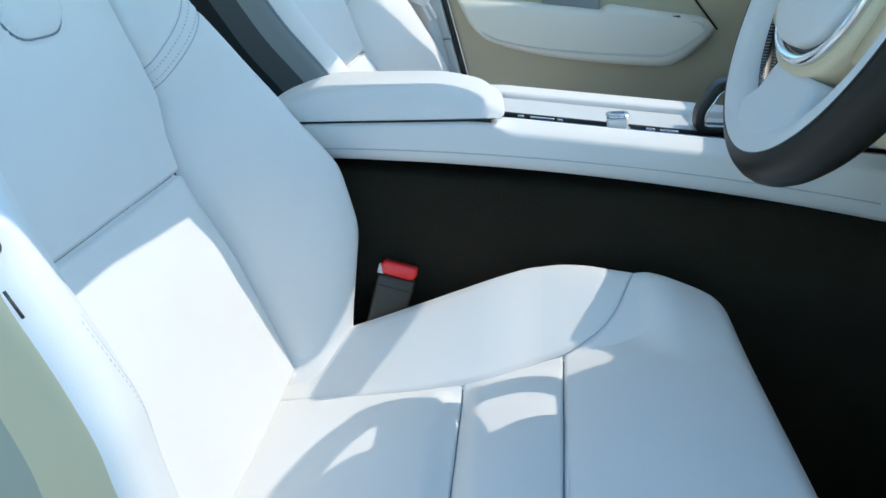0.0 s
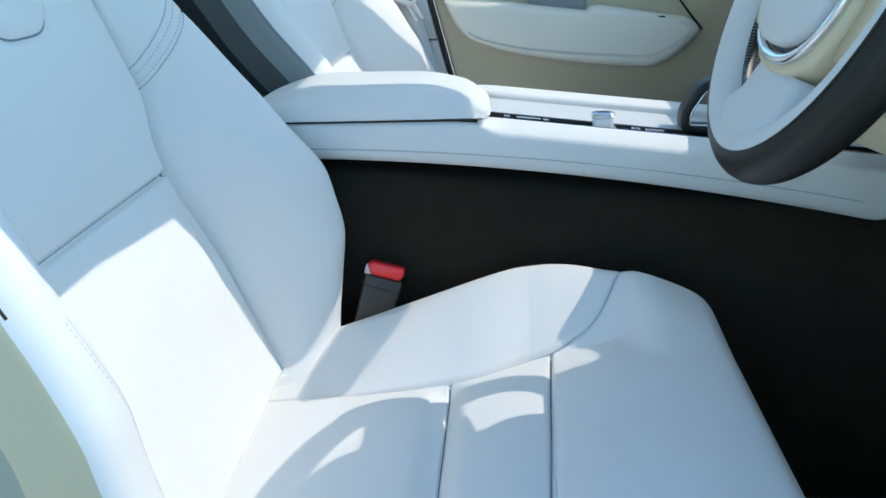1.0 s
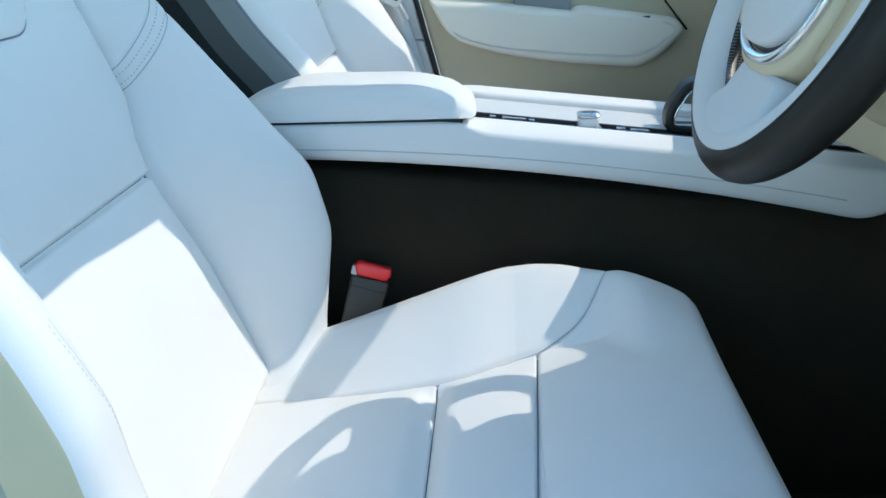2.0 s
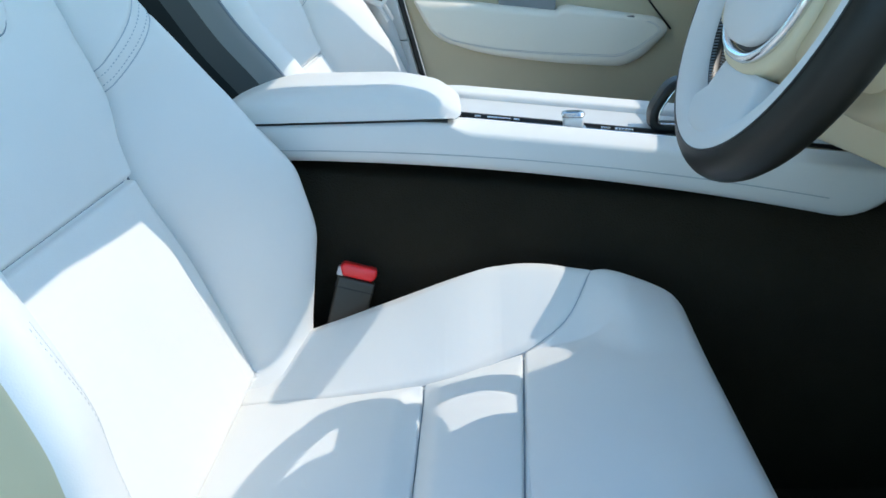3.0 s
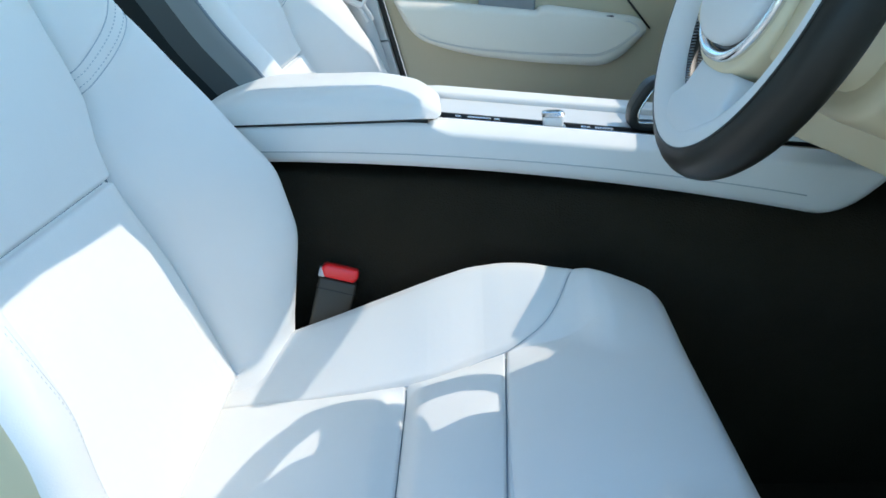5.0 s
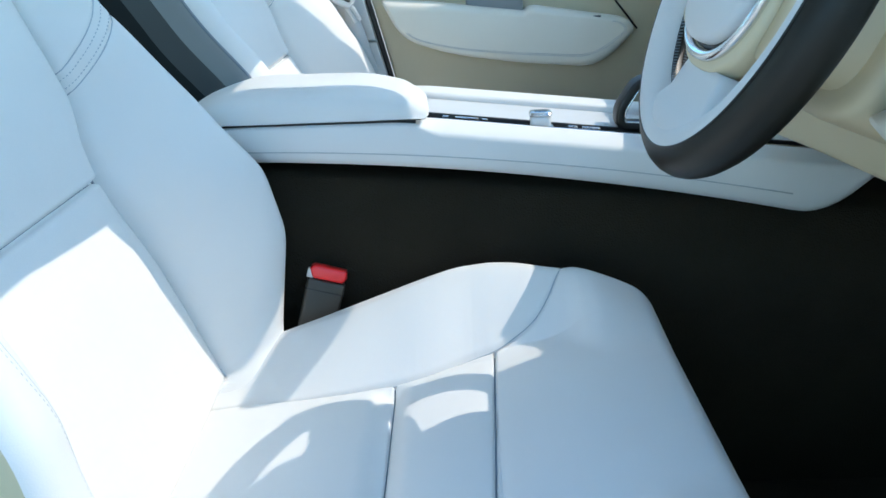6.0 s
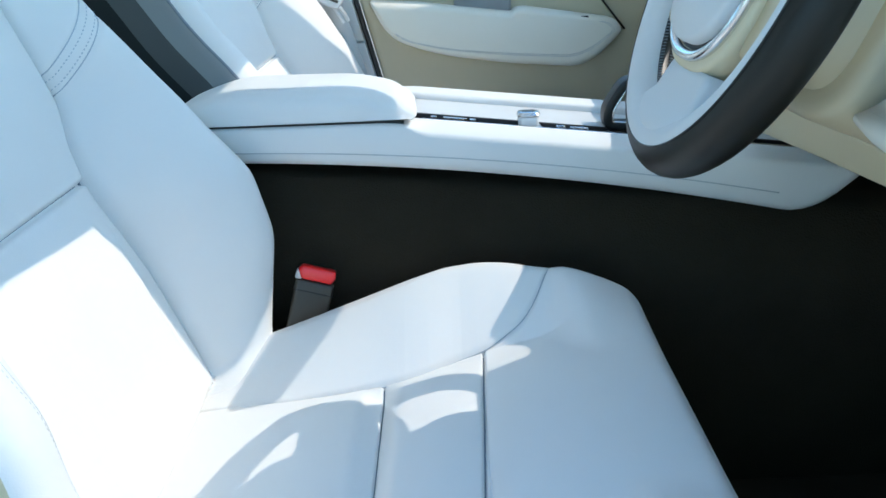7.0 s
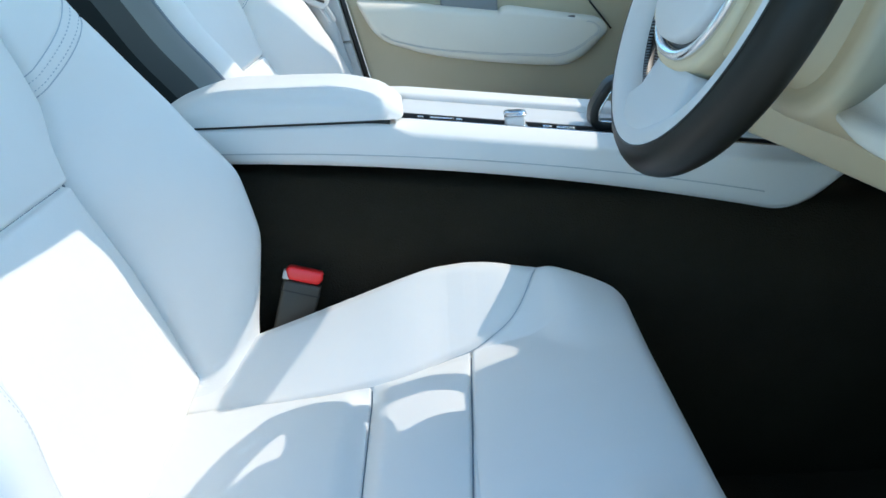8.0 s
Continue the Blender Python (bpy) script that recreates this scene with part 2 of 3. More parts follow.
def cushion_place(u, v):
    """u: metres towards the front, past 0.50 round the nose; v: metres from the middle, past the edge down the side."""
    r, xf = 0.024, 0.541
    xe = xf - r
    over = np.clip(u - xe, 0, None)
    ang = np.clip(over / r, 0, math.pi / 2)
    x = np.minimum(u, xe) + r * np.sin(ang)
    down_x = r * (1 - np.cos(ang)) + np.clip(over - r * math.pi / 2, 0, None)
    rc = 0.06
    w = 0.280 - rc + np.sqrt(np.clip(rc ** 2 - np.clip(x - (xf + 0.014 - rc), 0, rc) ** 2, 0, None)) - 0.02 * smooth((0.1 - x) / 0.15)
    ry = 0.03
    scale = (w - ry) / (0.280 - ry)
    a = np.abs(v)
    flat = np.minimum(a, 0.280 - ry) * scale
    overy = np.clip(a - (0.280 - ry), 0, None)
    angy = np.clip(overy / ry, 0, math.pi / 2)
    ya = flat + ry * np.sin(angy)
    down_y = ry * (1 - np.cos(angy)) + np.clip(overy - ry * math.pi / 2, 0, None)
    ys = cushion_seam(x)
    crest = curve_at([0.0, 0.08, 0.16, 0.27, 0.36, 0.42, 0.46, 0.51, 0.54], [0.027, 0.036, 0.053, 0.077, 0.088, 0.064, 0.041, 0.020, 0.0], x, 0.035)
    front = smooth((x - 0.39) / 0.08)
    t = np.clip((ya - np.minimum(ys, 0.180 - 0.08 * front)) / (0.09 + 0.07 * front), 0, 1)
    t2 = np.clip((ya - (ys + 0.180 - np.sqrt((ys - 0.180) ** 2 + 0.01 ** 2)) / 2) / 0.108, 0, 1)
    swell = (1 - front) * t2 * (1.4 - 0.4 * t2) + front * smooth(t)
    top = 0.29 + CUSHION_RISE * x + 1.02 * crest * swell ** (1.0 + 1.2 * (1 - smooth(x / 0.15)))
    inner = np.clip(1 - (ya / np.minimum(ys, 0.152)) ** 2, 0, 1)
    for lo, hi, puff in ((-0.05, seam_x1, 0.010), (seam_x1, seam_x2, 0.009)):
        m = np.clip((x - lo) / (hi - lo), 0, 1)
        top = top + puff * (4 * m * (1 - m)) ** 0.5 * inner ** 0.5
    top = top + 0.012 * np.clip(4 * (x - seam_x2) / 0.2 * (1 - (x - seam_x2) / 0.2), 0, 1) ** 0.5 * (x > seam_x2) * smooth((0.25 - ya) / 0.16) * smooth((ys - ya) / 0.08 + 0.05)
    top = top + 0.0045 * smooth((x - 0.425) / 0.022) * (1 - smooth((x - 0.455) / 0.08)) * smooth((ya - 0.10) / 0.12)
    d = np.abs(ya - ys) * 0.9
    top = top - groove(d, 0.006 - 0.003 * smooth((x - 0.34) / 0.04), 0.0018 + 0.0010 * smooth((x - 0.34) / 0.04)) * (x < 0.432)
    across = (ya < ys)
    top = top - (0.011 * smooth((x - seam_x1 + 0.04) / 0.04) ** 2 * (x < seam_x1) + 0.011 * smooth((seam_x1 + 0.028 - x) / 0.028) ** 2 * (x >= seam_x1)) * smooth((ys - ya) / 0.02)
    top = top - (groove(x - seam_x1, 0.005, 0.0017) + groove(x - seam_x2 - 0.045 * (np.sign(v) * ya - 0.05), 0.007, 0.0017)) * across
    z = np.maximum(top - down_x - down_y, 0.17)
    return np.stack([x, np.sign(v) * ya, z], -1)


def cushion_region(u, v):
    a = np.abs(v)
    ys = cushion_seam(np.minimum(u, 0.53))
    out = np.full(u.shape, 2)
    out[(a < ys) & (u < seam_x1)] = 0
    out[(a < ys) & (u >= seam_x1) & (u < seam_x2)] = 1
    side = (a >= ys) & (u < 0.437)
    out[side & (v > 0)] = 3
    out[side & (v < 0)] = 4
    return out


BACK_FOOT = Vector((0.01, 0.0, 0.29))
LUMBAR = 0.3015          # height of the cross seam up the backrest
PAD_W, PAD_H = 0.060, 0.189          # the headrest pad: half its width, and its reach down the backrest
S_KNOTS = [-0.05, 0.0, 0.03, 0.14, 0.225, 0.33, 0.39, 0.46, 0.60, 0.72]
CREST = [0.054, 0.064, 0.074, 0.130, 0.139, 0.101, 0.080, 0.056, 0.022, 0.0]
HALF = [0.270, 0.279, 0.288, 0.304, 0.307, 0.304, 0.278, 0.2525, 0.244, 0.23]
SEAT = {"inner": 1.0, "outer": 1.0, "door": -1, "tilt": 20.0, "strip": 0.352, "shell": 0.352, "side": SIDE_TAN, "edge": OLIVE, "lift": 0.0, "half": HALF, "dip": 0.10, "swell": 0.0, "trim": -0.003, "round": 0.024, "full": 0.45}          # the seat being built: bolsters, side of its door, backrest angle


def back_seam(s):
    knots = ([-0.05, -0.02, 0.0, 0.02, 0.065, 0.12, 0.178, 0.23, 0.27, 0.302, 0.344, 0.365, 0.388, 0.413, 0.4585, 0.492, 0.7],
             [0.125, 0.140, 0.165, 0.200, 0.2005, 0.199, 0.197, 0.1865, 0.176, 0.172, 0.171, 0.1775, 0.1825, 0.1745, 0.1625, 0.1605, 0.13])
    s = np.asarray(s, float)
    return (np.interp(s - 0.006, *knots) + 2 * np.interp(s, *knots) + np.interp(s + 0.006, *knots)) / 4


def band_line(s, k):
    """The two slanted seams on the shoulder of a bolster."""
    return 0.3905 + k * 0.032 + (s - 0.18) * 1.25 - 2.0 * (s - 0.18) ** 2


def back_half(s, v):
    """Half the width of the backrest on the side of v, and the radius of its edge there."""
    door = np.asarray(v) * SEAT["door"] > 0
    return curve_at(S_KNOTS, SEAT["half"], s) - SEAT["trim"] * door, np.where(door, SEAT["round"], 0.035)


def back_place(s, v):
    w, ry = back_half(s, v)
    a = np.abs(v)
    flat = np.minimum(a, 0.305 - ry) * (w - ry) / (0.305 - ry)
    overy = np.clip(a - (0.305 - ry), 0, None)
    ang = np.clip(overy / ry, 0, math.pi / 2)
    ya = flat + ry * np.sin(ang)
    down = ry * (1 - np.cos(ang)) ** np.where(v * SEAT["door"] > 0, 1.35 - 0.35 * smooth((s - 0.18) / 0.12), 1.0) + np.clip(overy - ry * math.pi / 2, 0, None)          # the edge beside the door is crisper
    ys = back_seam(s)
    t = np.clip((ya - ys) / (w - ry * 0.6 - ys), 0, 1)
    n = 0.022 * smooth((s - 0.28) / 0.2) + (np.where(v * SEAT["door"] > 0, SEAT["outer"] - SEAT["dip"] * (1 - smooth((s - 0.16) / 0.14)), SEAT["inner"] + SEAT["swell"] * (1 - smooth((s - 0.32) / 0.12))) * curve_at(S_KNOTS, CREST, s) + 0.026 * smooth((s - 0.2) / 0.14) * (v * SEAT["door"] > 0)) * np.sin(t * math.pi / 2) ** (0.9 - 0.35 * (1 - smooth(s / 0.08)) - SEAT["full"] * (v * SEAT["door"] > 0) * smooth((s - 0.06) / 0.06) * (1 - smooth((s - 0.2) / 0.12)))
    inner = np.clip(1 - (ya / ys) ** 2, 0, 1)
    low = np.clip(s / LUMBAR, 0, 1)
    n = n + 0.010 * (4 * low * (1 - low)) ** 0.5 * np.clip(1 - (ya / 0.165) ** 2, 0, 1) ** 0.5 * (s < LUMBAR)
    high = np.clip((s - LUMBAR) / 0.5, 0, 1)
    n = n + 0.012 * (4 * high * (1 - high)) ** 0.5 * inner ** 0.5 * (s >= LUMBAR)
    n = n - groove(ya - ys, 0.010, 0.0032) * smooth((s - 0.016) / 0.02) - groove(s - LUMBAR, 0.009, 0.0030) * (ya < ys)
    pad = (np.abs(ya / PAD_W) ** 4 + np.abs(np.clip(0.66 - s, 0, None) / PAD_H) ** 4) ** 0.25
    n = n + 0.006 * smooth((1.0 - pad) / 0.10) ** 0.5 - groove(pad - 1.0, 0.003, 0.015)
    for k in (0, 1):
        n = n - groove((s - band_line(ya, k)) * 0.63, 0.003, 0.0025) * (ya > ys)
    n = n - 0.07 * smooth((0.022 - s) / 0.06) * (1 - 0.92 * smooth((ya - ys) / 0.02 + 0.2))
    n = n - 0.05 * smooth((0.026 * smooth((ya - 0.18) / 0.055) - 0.008 - s) / 0.02) * smooth((ya - ys) / 0.02 + 0.2)          # tucked in under the bolster's foot
    n = n - down
    n = np.maximum(n, -0.10)
    tilt = radians(SEAT["tilt"])
    x = BACK_FOOT.x - math.sin(tilt) * s + math.cos(tilt) * n
    z = BACK_FOOT.z + math.cos(tilt) * s + math.sin(tilt) * n
    return np.stack([x, np.sign(v) * ya, z], -1)


def back_region(s, v):
    w, ry = back_half(s, v)
    a = np.abs(v)
    ya = np.minimum(a, 0.305 - ry) * (w - ry) / (0.305 - ry) + np.clip(a - 0.305 + ry, 0, ry)
    ys = back_seam(s)
    out = np.where(s < LUMBAR, 0, 1)
    right = v > 0
    lo, hi = band_line(ya, 0), band_line(ya, 1)
    out = np.where((ya > ys) & (s < lo), np.where(right, 2, 3), out)
    out = np.where((ya > ys) & (s >= lo) & (s < hi), np.where(right, 4, 5), out)
    out = np.where((ya > ys) & (s >= hi), np.where(right, 6, 7), out)
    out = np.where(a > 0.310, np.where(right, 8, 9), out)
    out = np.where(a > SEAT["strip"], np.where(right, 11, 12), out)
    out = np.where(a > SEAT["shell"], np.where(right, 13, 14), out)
    pad = (np.abs(ya / PAD_W) ** 4 + np.abs(np.clip(0.66 - s, 0, None) / PAD_H) ** 4) ** 0.25
    out = np.where(pad < 0.985, 10, out)
    return out


def spaced(*runs):
    out = []
    for lo, hi, n in runs:
        out += list(np.linspace(lo, hi, n, endpoint=False))
    return np.array(out + [runs[-1][1]])


def line_on(place, us, vs, lift=0.0):
    P = place(np.asarray(us, float), np.asarray(vs, float))
    return [Vector(p) + Vector((0, 0, lift)) for p in P]


def v_of(ya, w, ry, full):
    """The grid's distance across for a true distance from the middle."""
    return np.asarray(ya) * (full - ry) / (w - ry)


def sew(seat):
    """Seam threads in the grooves, and rows of stitches beside the shoulder bands."""
    for sgn in (1, -1):
        x = np.linspace(-0.02, 0.428, 70)
        w = 0.280 - 0.02 * smooth((0.1 - x) / 0.15)
        part("seam", tube_bm(line_on(cushion_place, x, sgn * v_of(cushion_seam(x), w, 0.03, 0.280), 0.0020), 0.0007, 6), STITCH, seat, "grey sewn seam")
        s = np.linspace(0.024, 0.70, 90)
        w, ry = back_half(s, sgn)
        part("seam", tube_bm(line_on(back_place, s, sgn * v_of(back_seam(s), w, ry, 0.305), 0.0012), 0.0014, 6), THREAD, seat, "grey sewn seam")
        for k, off in ((0, 0.0055), (1, -0.0055)):
            ya = np.linspace(0.170, 0.292, 48)
            s = band_line(ya, k)
            w, ry = back_half(s, sgn)
            keep = (ya < w - 0.008) & (ya > back_seam(s) + 0.001)
            ya, s, w = ya[keep], s[keep], w[keep]
            part("seam", tube_bm(line_on(back_place, s, sgn * v_of(ya, w, ry, 0.305), 0.0002), 0.0008, 6), STITCH, seat, "grey sewn seam")
            run = line_on(back_place, s + off * 1.28, sgn * v_of(ya, w, ry, 0.305))
            part("stitching", stitches(run, 0.0046, 0.0020, 0.0005, Vector((0.8, -sgn * 0.55, 0.2)).normalized()), STITCH, seat, "row of grey stitches")
        # dark piping along the edge of the passenger backrest
        if SEAT["dip"] == 0:
            s = np.linspace(0.02, 0.68, 60)
            part("piping", tube_bm(line_on(back_place, s, sgn * np.full(60, 0.311), 0.0), 0.0022, 8), THREAD, seat, "dark piping")
    # seam round the headrest pad
    a = np.radians(np.linspace(-90, 90, 60))
    across = (PAD_W + 0.0003) * np.sign(np.sin(a)) * np.abs(np.sin(a)) ** 0.5
    s = 0.66 - (PAD_H + 0.0012) * np.abs(np.cos(a)) ** 0.5
    part("seam", tube_bm(line_on(back_place, s, np.sign(across) * v_of(np.abs(across), curve_at(S_KNOTS, SEAT["half"], s), 0.035, 0.305), 0.0024), 0.0011, 6), THREAD, seat, "grey sewn seam")
    ys = np.linspace(-0.13, 0.13, 30)
    part("seam", tube_bm(line_on(cushion_place, np.full(30, seam_x1), ys, 0.0012), 0.0009, 6), THREAD, seat, "grey sewn seam")
    part("seam", tube_bm(line_on(cushion_place, seam_x2 + 0.045 * (ys * 1.27 - 0.05), ys * 1.27, 0.0012), 0.0011, 6), THREAD, seat, "grey sewn seam")
    part("seam", tube_bm(line_on(back_place, np.full(30, LUMBAR), ys * 1.31, 0.0006), 0.0013, 6), THREAD, seat, "grey sewn seam")


def car_seat():
    seat = thing("bucket_seat", "white leather car seat with stitched side bolsters beside the centre console", "car seat", "front seats")
    us = spaced((-0.07, 0.19, 50), (0.19, 0.25, 56), (0.25, 0.31, 20), (0.31, 0.36, 60), (0.36, 0.45, 40), (0.45, 0.495, 10), (0.495, 0.55, 14), (0.55, 0.70, 8))
    half = spaced((0.0, 0.10, 12), (0.10, 0.12, 6), (0.12, 0.19, 46), (0.19, 0.25, 34), (0.25, 0.297, 12), (0.297, 0.43, 8))
    vs = np.concatenate([-half[:0:-1], half])
    panels(seat, cushion_place, us, vs, cushion_region,
           ["cushion_rear_panel", "cushion_middle_panel", "cushion_front_panel", "cushion_bolster", "cushion_bolster"], LEATHER)
    us = spaced((-0.05, 0.05, 44), (0.05, 0.28, 42), (0.28, 0.33, 34), (0.33, 0.36, 10), (0.36, 0.56, 90), (0.56, 0.72, 20))
    half = spaced((0.0, 0.06, 10), (0.06, 0.10, 24), (0.10, 0.135, 8), (0.135, 0.225, 64), (0.225, 0.27, 22), (0.27, 0.33, 30), (0.33, 0.45, 14))
    vs = np.concatenate([-half[:0:-1], half])
    panels(seat, back_place, us, vs, back_region,
           ["lumbar_panel", "back_panel", "back_bolster", "back_bolster", "stitched_band", "stitched_band", "shoulder_panel", "shoulder_panel", "back_side", "back_side", "headrest_pad", "shell_side", "shell_side", "shell_edge", "shell_edge"], LEATHER, {"shell_side": SHADE_SHELL, "shell_edge": SEAT["edge"], "back_side": SEAT["side"]})
    sew(seat)
    # shell behind the backrest, and the base under the cushion
    tilt = radians(SEAT["tilt"])
    ca, sa = math.cos(tilt), math.sin(tilt)
    rings = []
    for s, w in ((0.0, 0.20), (0.14, 0.272), (0.33, 0.278), (0.46, 0.25), (0.60, 0.21), (0.72, 0.15)):
        ring = []
        for y, n in rounded([(-w, -0.03), (w, -0.03), (w * 0.92, -0.10), (-w * 0.92, -0.10)], 0.03, 4):
            ring.append((BACK_FOOT.x - sa * s + ca * n, y, BACK_FOOT.z + ca * s + sa * n))
        rings.append(ring)
    part("back_shell", loft_bm(rings), SHELL_BLACK, seat, "near-black plastic back shell")
    part("seat_base", box_bm((-0.04, -0.235, 0.10), (0.47, 0.235, 0.20), 0.02), BLACK, seat, "black plastic base")
    for y in (-0.19, 0.17):
        part("seat_rail", box_bm((-0.08, y, -0.02 - SEAT["lift"]), (0.46, y + 0.03, 0.11), 0.006), BLACK, seat, "black steel rail")
    return seat


seat = car_seat()
seat.location = (0, -0.022, 0)
# the sewn line along the crest of the bolster beside the door
s = np.linspace(0.115, 0.30, 44)
ya = curve_at([0.11, 0.135, 0.153, 0.165, 0.178, 0.197, 0.238, 0.262, 0.29, 0.31], [0.289, 0.275, 0.261, 0.253, 0.2475, 0.247, 0.257, 0.2665, 0.273, 0.274], s, 0.01)
w, ry = back_half(s, -1)
part("seam", tube_bm(line_on(back_place, s, -v_of(ya, w, ry, 0.305), -0.0001), 0.0005, 6), PALE, seat, "pale sewn seam")
part("stitching", stitches(line_on(back_place, s, -v_of(ya + 0.006, w, ry, 0.305), -0.0001), 0.0050, 0.0024, 0.0004, Vector((0.8, 0.0, 0.6))), PALE, seat, "row of pale stitches")
part("belt_guide", tube_bm([(0.000, -0.298 - 0.004 * i, 0.670) for i in range(4)], 0.0075, 14), BLACK, seat, "black belt guide")
part("trim_tab", tube_bm([(0.010, -0.309, 0.6475), (0.0175, -0.309, 0.6313)], 0.0010, 8), DARK_GREY, seat, "dark trim slot")
# the passenger backrest's side shade is put into its colours, slate to near-black
SEAT.update(inner=0.46, outer=0.80, door=1, tilt=29.6, strip=0.350, shell=0.380, side=SHADE_SLATE, edge=SHELL_BLACK, lift=0.035, half=[0.285, 0.290, 0.298, 0.307, 0.307, 0.305, 0.304, 0.300, 0.275, 0.23], dip=0.0, swell=0.15, trim=0.0, round=0.035, full=0.0)
other = car_seat()
other.location = (0.114, 0.776, 0.036)

# ---- centre console ----
console = thing("center_console", "pale leather centre console with a padded armrest lid", "console")


def console_top(x):
    return 0.615 - 0.117 * max(x, 0.23)


def console_bottom(x):
    base = 0.5413 - 0.0275 * x - 0.1286 * x * x if x > 0 else 0.5413
    return base + 0.070 * (max(0.0, x - 0.742) / 0.10) ** 2


xs = [-0.4, -0.1, 0.0, 0.08, 0.16, 0.22] + list(np.linspace(0.24, 0.30, 10)) + list(np.linspace(0.32, 0.74, 16)) + [0.755, 0.77, 0.785, 0.80, 0.815, 0.828, 0.842]


def side_ring(x):
    zb, zt = console_bottom(x), console_top(x)
    zm = zb + 0.45 * (zt - zb)
    k = min(1.0, (zt - zb) / 0.055)
    q = float(smooth((x - 0.245) / 0.04))
    shoulder = [(0.3042, 0.004, 0.3045, 0.015), (0.3050, 0.002, 0.3058, 0.0108), (0.3060, 0.001, 0.3095, 0.0076), (0.308, 0.0, 0.344, 0.0005)]          # squarer under the lid, a sloping ledge ahead of it
    line = [(0.322, zb), (0.311, zb + 0.002), (0.3055, zb + 0.010 * k), (0.304, zm)]
    line += [(a + (c - a) * q, zt - (b + (d - b) * q) * k) for a, b, c, d in shoulder]
    line += [(0.350, zt), (0.350, zt - 0.02 * k), (0.348, zb + 0.006 * k)]
    return [(x, y, z) for y, z in line]


part("side_panel", loft_bm([side_ring(x) for x in xs]), LEATHER, console)
rings = []
for y, drop, back in ((0.302, 0.034, 0.010), (0.3025, 0.022, 0.005), (0.306, 0.012, 0.002), (0.314, 0.005, 0.0), (0.33, 0.001, 0.0), (0.40, 0.0, 0.004), (0.46, 0.005, 0.014), (0.485, 0.014, 0.028), (0.50, 0.026, 0.040), (0.504, 0.038, 0.050)):
    top = [(-0.064, 0.596), (-0.030, 0.618), (0.025, 0.634), (0.190, 0.632), (0.246, 0.620), (0.268, 0.603), (0.266, 0.592)]
    line = rounded([(-0.066, 0.5925)] + top, [0.002, 0.008, 0.03, 0.05, 0.05, 0.03, 0.015, 0.006], 6)
    rings.append([(x - back * smooth((x - 0.1) / 0.17), y, max(0.5925, z - drop * smooth((z - 0.5925) / 0.02))) for x, z in line])
part("armrest_lid", loft_bm(rings), LEATHER, console, "padded white leather armrest")
part("armrest_gap", box_bm((-0.055, 0.310, 0.575), (0.250, 0.455, 0.5928), 0.0005), BLACK, console, "dark gap under the armrest lid")


def strip(lo, hi, dz, x0=0.26, x1=0.82, thick=0.03):
    """A strip along the console between two distances across, dz from the rail's height."""
    return prism_bm(rounded([(x0, console_top(x0) + dz - thick), (x1, console_top(x1) + dz - thick), (x1, console_top(x1) + dz), (x0, console_top(x0) + dz)], 0.003), lo, hi, "y", 0.0015, 2)


part("control_strip", strip(0.361, 0.399, -0.014), BLACK, console, "gloss black control strip")
part("slot_liner", strip(0.3970, 0.3997, -0.0036), BLACK, console, "black liner of the slot")
for a, b in ((0.283, 0.292), (0.30, 0.333), (0.336, 0.345), (0.455, 0.468), (0.474, 0.50)):
    part("chrome_inlay", strip(0.3945, 0.3969, -0.0052, a, b, 0.004), CHROME, console, "chrome inlay")
part("console_core", prism_bm([(-0.4, 0.556), (0.0, 0.556), (0.3, 0.534), (0.55, 0.50), (0.70, 0.476), (0.70, 0.498), (0.26, 0.552), (-0.4, 0.574)], 0.327, 0.49, "y"), CARPET, console, "dark inside of the console")
part("centre_cover", strip(0.400, 0.489, -0.003), PALE, console, "pale sliding cover")
part("far_rail", prism_bm(rounded([(-0.4, 0.5), (0.84, 0.42), (0.84, console_top(0.84) + 0.008), (0.26, console_top(0.26) + 0.006), (-0.4, 0.6)], 0.01), 0.491, 0.548, "y", 0.008), LEATHER, console)
# gear selector in frosted crystal on a chrome foot, rotary switch and buttons behind it
selector = part("gear_selector", moved(prism_bm(rounded([(-0.018, -0.014), (0.018, -0.014), (0.018, 0.014), (-0.018, 0.014)], 0.006), 0.0, 0.004, "z", 0.001), pose(0.415, 0.380, console_top(0.415) - 0.010)), CHROME, console, "chrome foot with a crystal knob")
part("crystal_knob", moved(prism_bm(rounded([(-0.014, -0.012), (0.014, -0.012), (0.014, 0.012), (-0.014, 0.012)], 0.006), 0.004, 0.018, "z", 0.003), pose(0.415, 0.380, console_top(0.415) - 0.010)), CRYSTAL, selector, "frosted crystal knob")
part("knob_cap", moved(prism_bm(rounded([(-0.0155, -0.013), (0.0155, -0.013), (0.0155, 0.013), (-0.0155, 0.013)], 0.010, 8), 0.0175, 0.0245, "z", 0.0035, 4), pose(0.415, 0.380, console_top(0.415) - 0.010)), CHROME, selector, "chrome cap")
part("knob_inlay", moved(prism_bm(rounded([(-0.009, -0.0065), (0.009, -0.0065), (0.009, 0.0065), (-0.009, 0.0065)], 0.005, 6), 0.0235, 0.0250, "z", 0.0004), pose(0.415, 0.380, console_top(0.415) - 0.010)), GLOSS, selector, "dark inlay of the cap")
for x, w in ((0.452, 0.010), (0.478, 0.012), (0.505, 0.014)):
    part("switch", moved(prism_bm(rounded([(-w, -0.010), (w, -0.010), (w, 0.010), (-w, 0.010)], 0.004), 0.0, 0.006, "z", 0.002), pose(x, 0.380, console_top(x) - 0.014)), CHROME, console, "chrome switch")
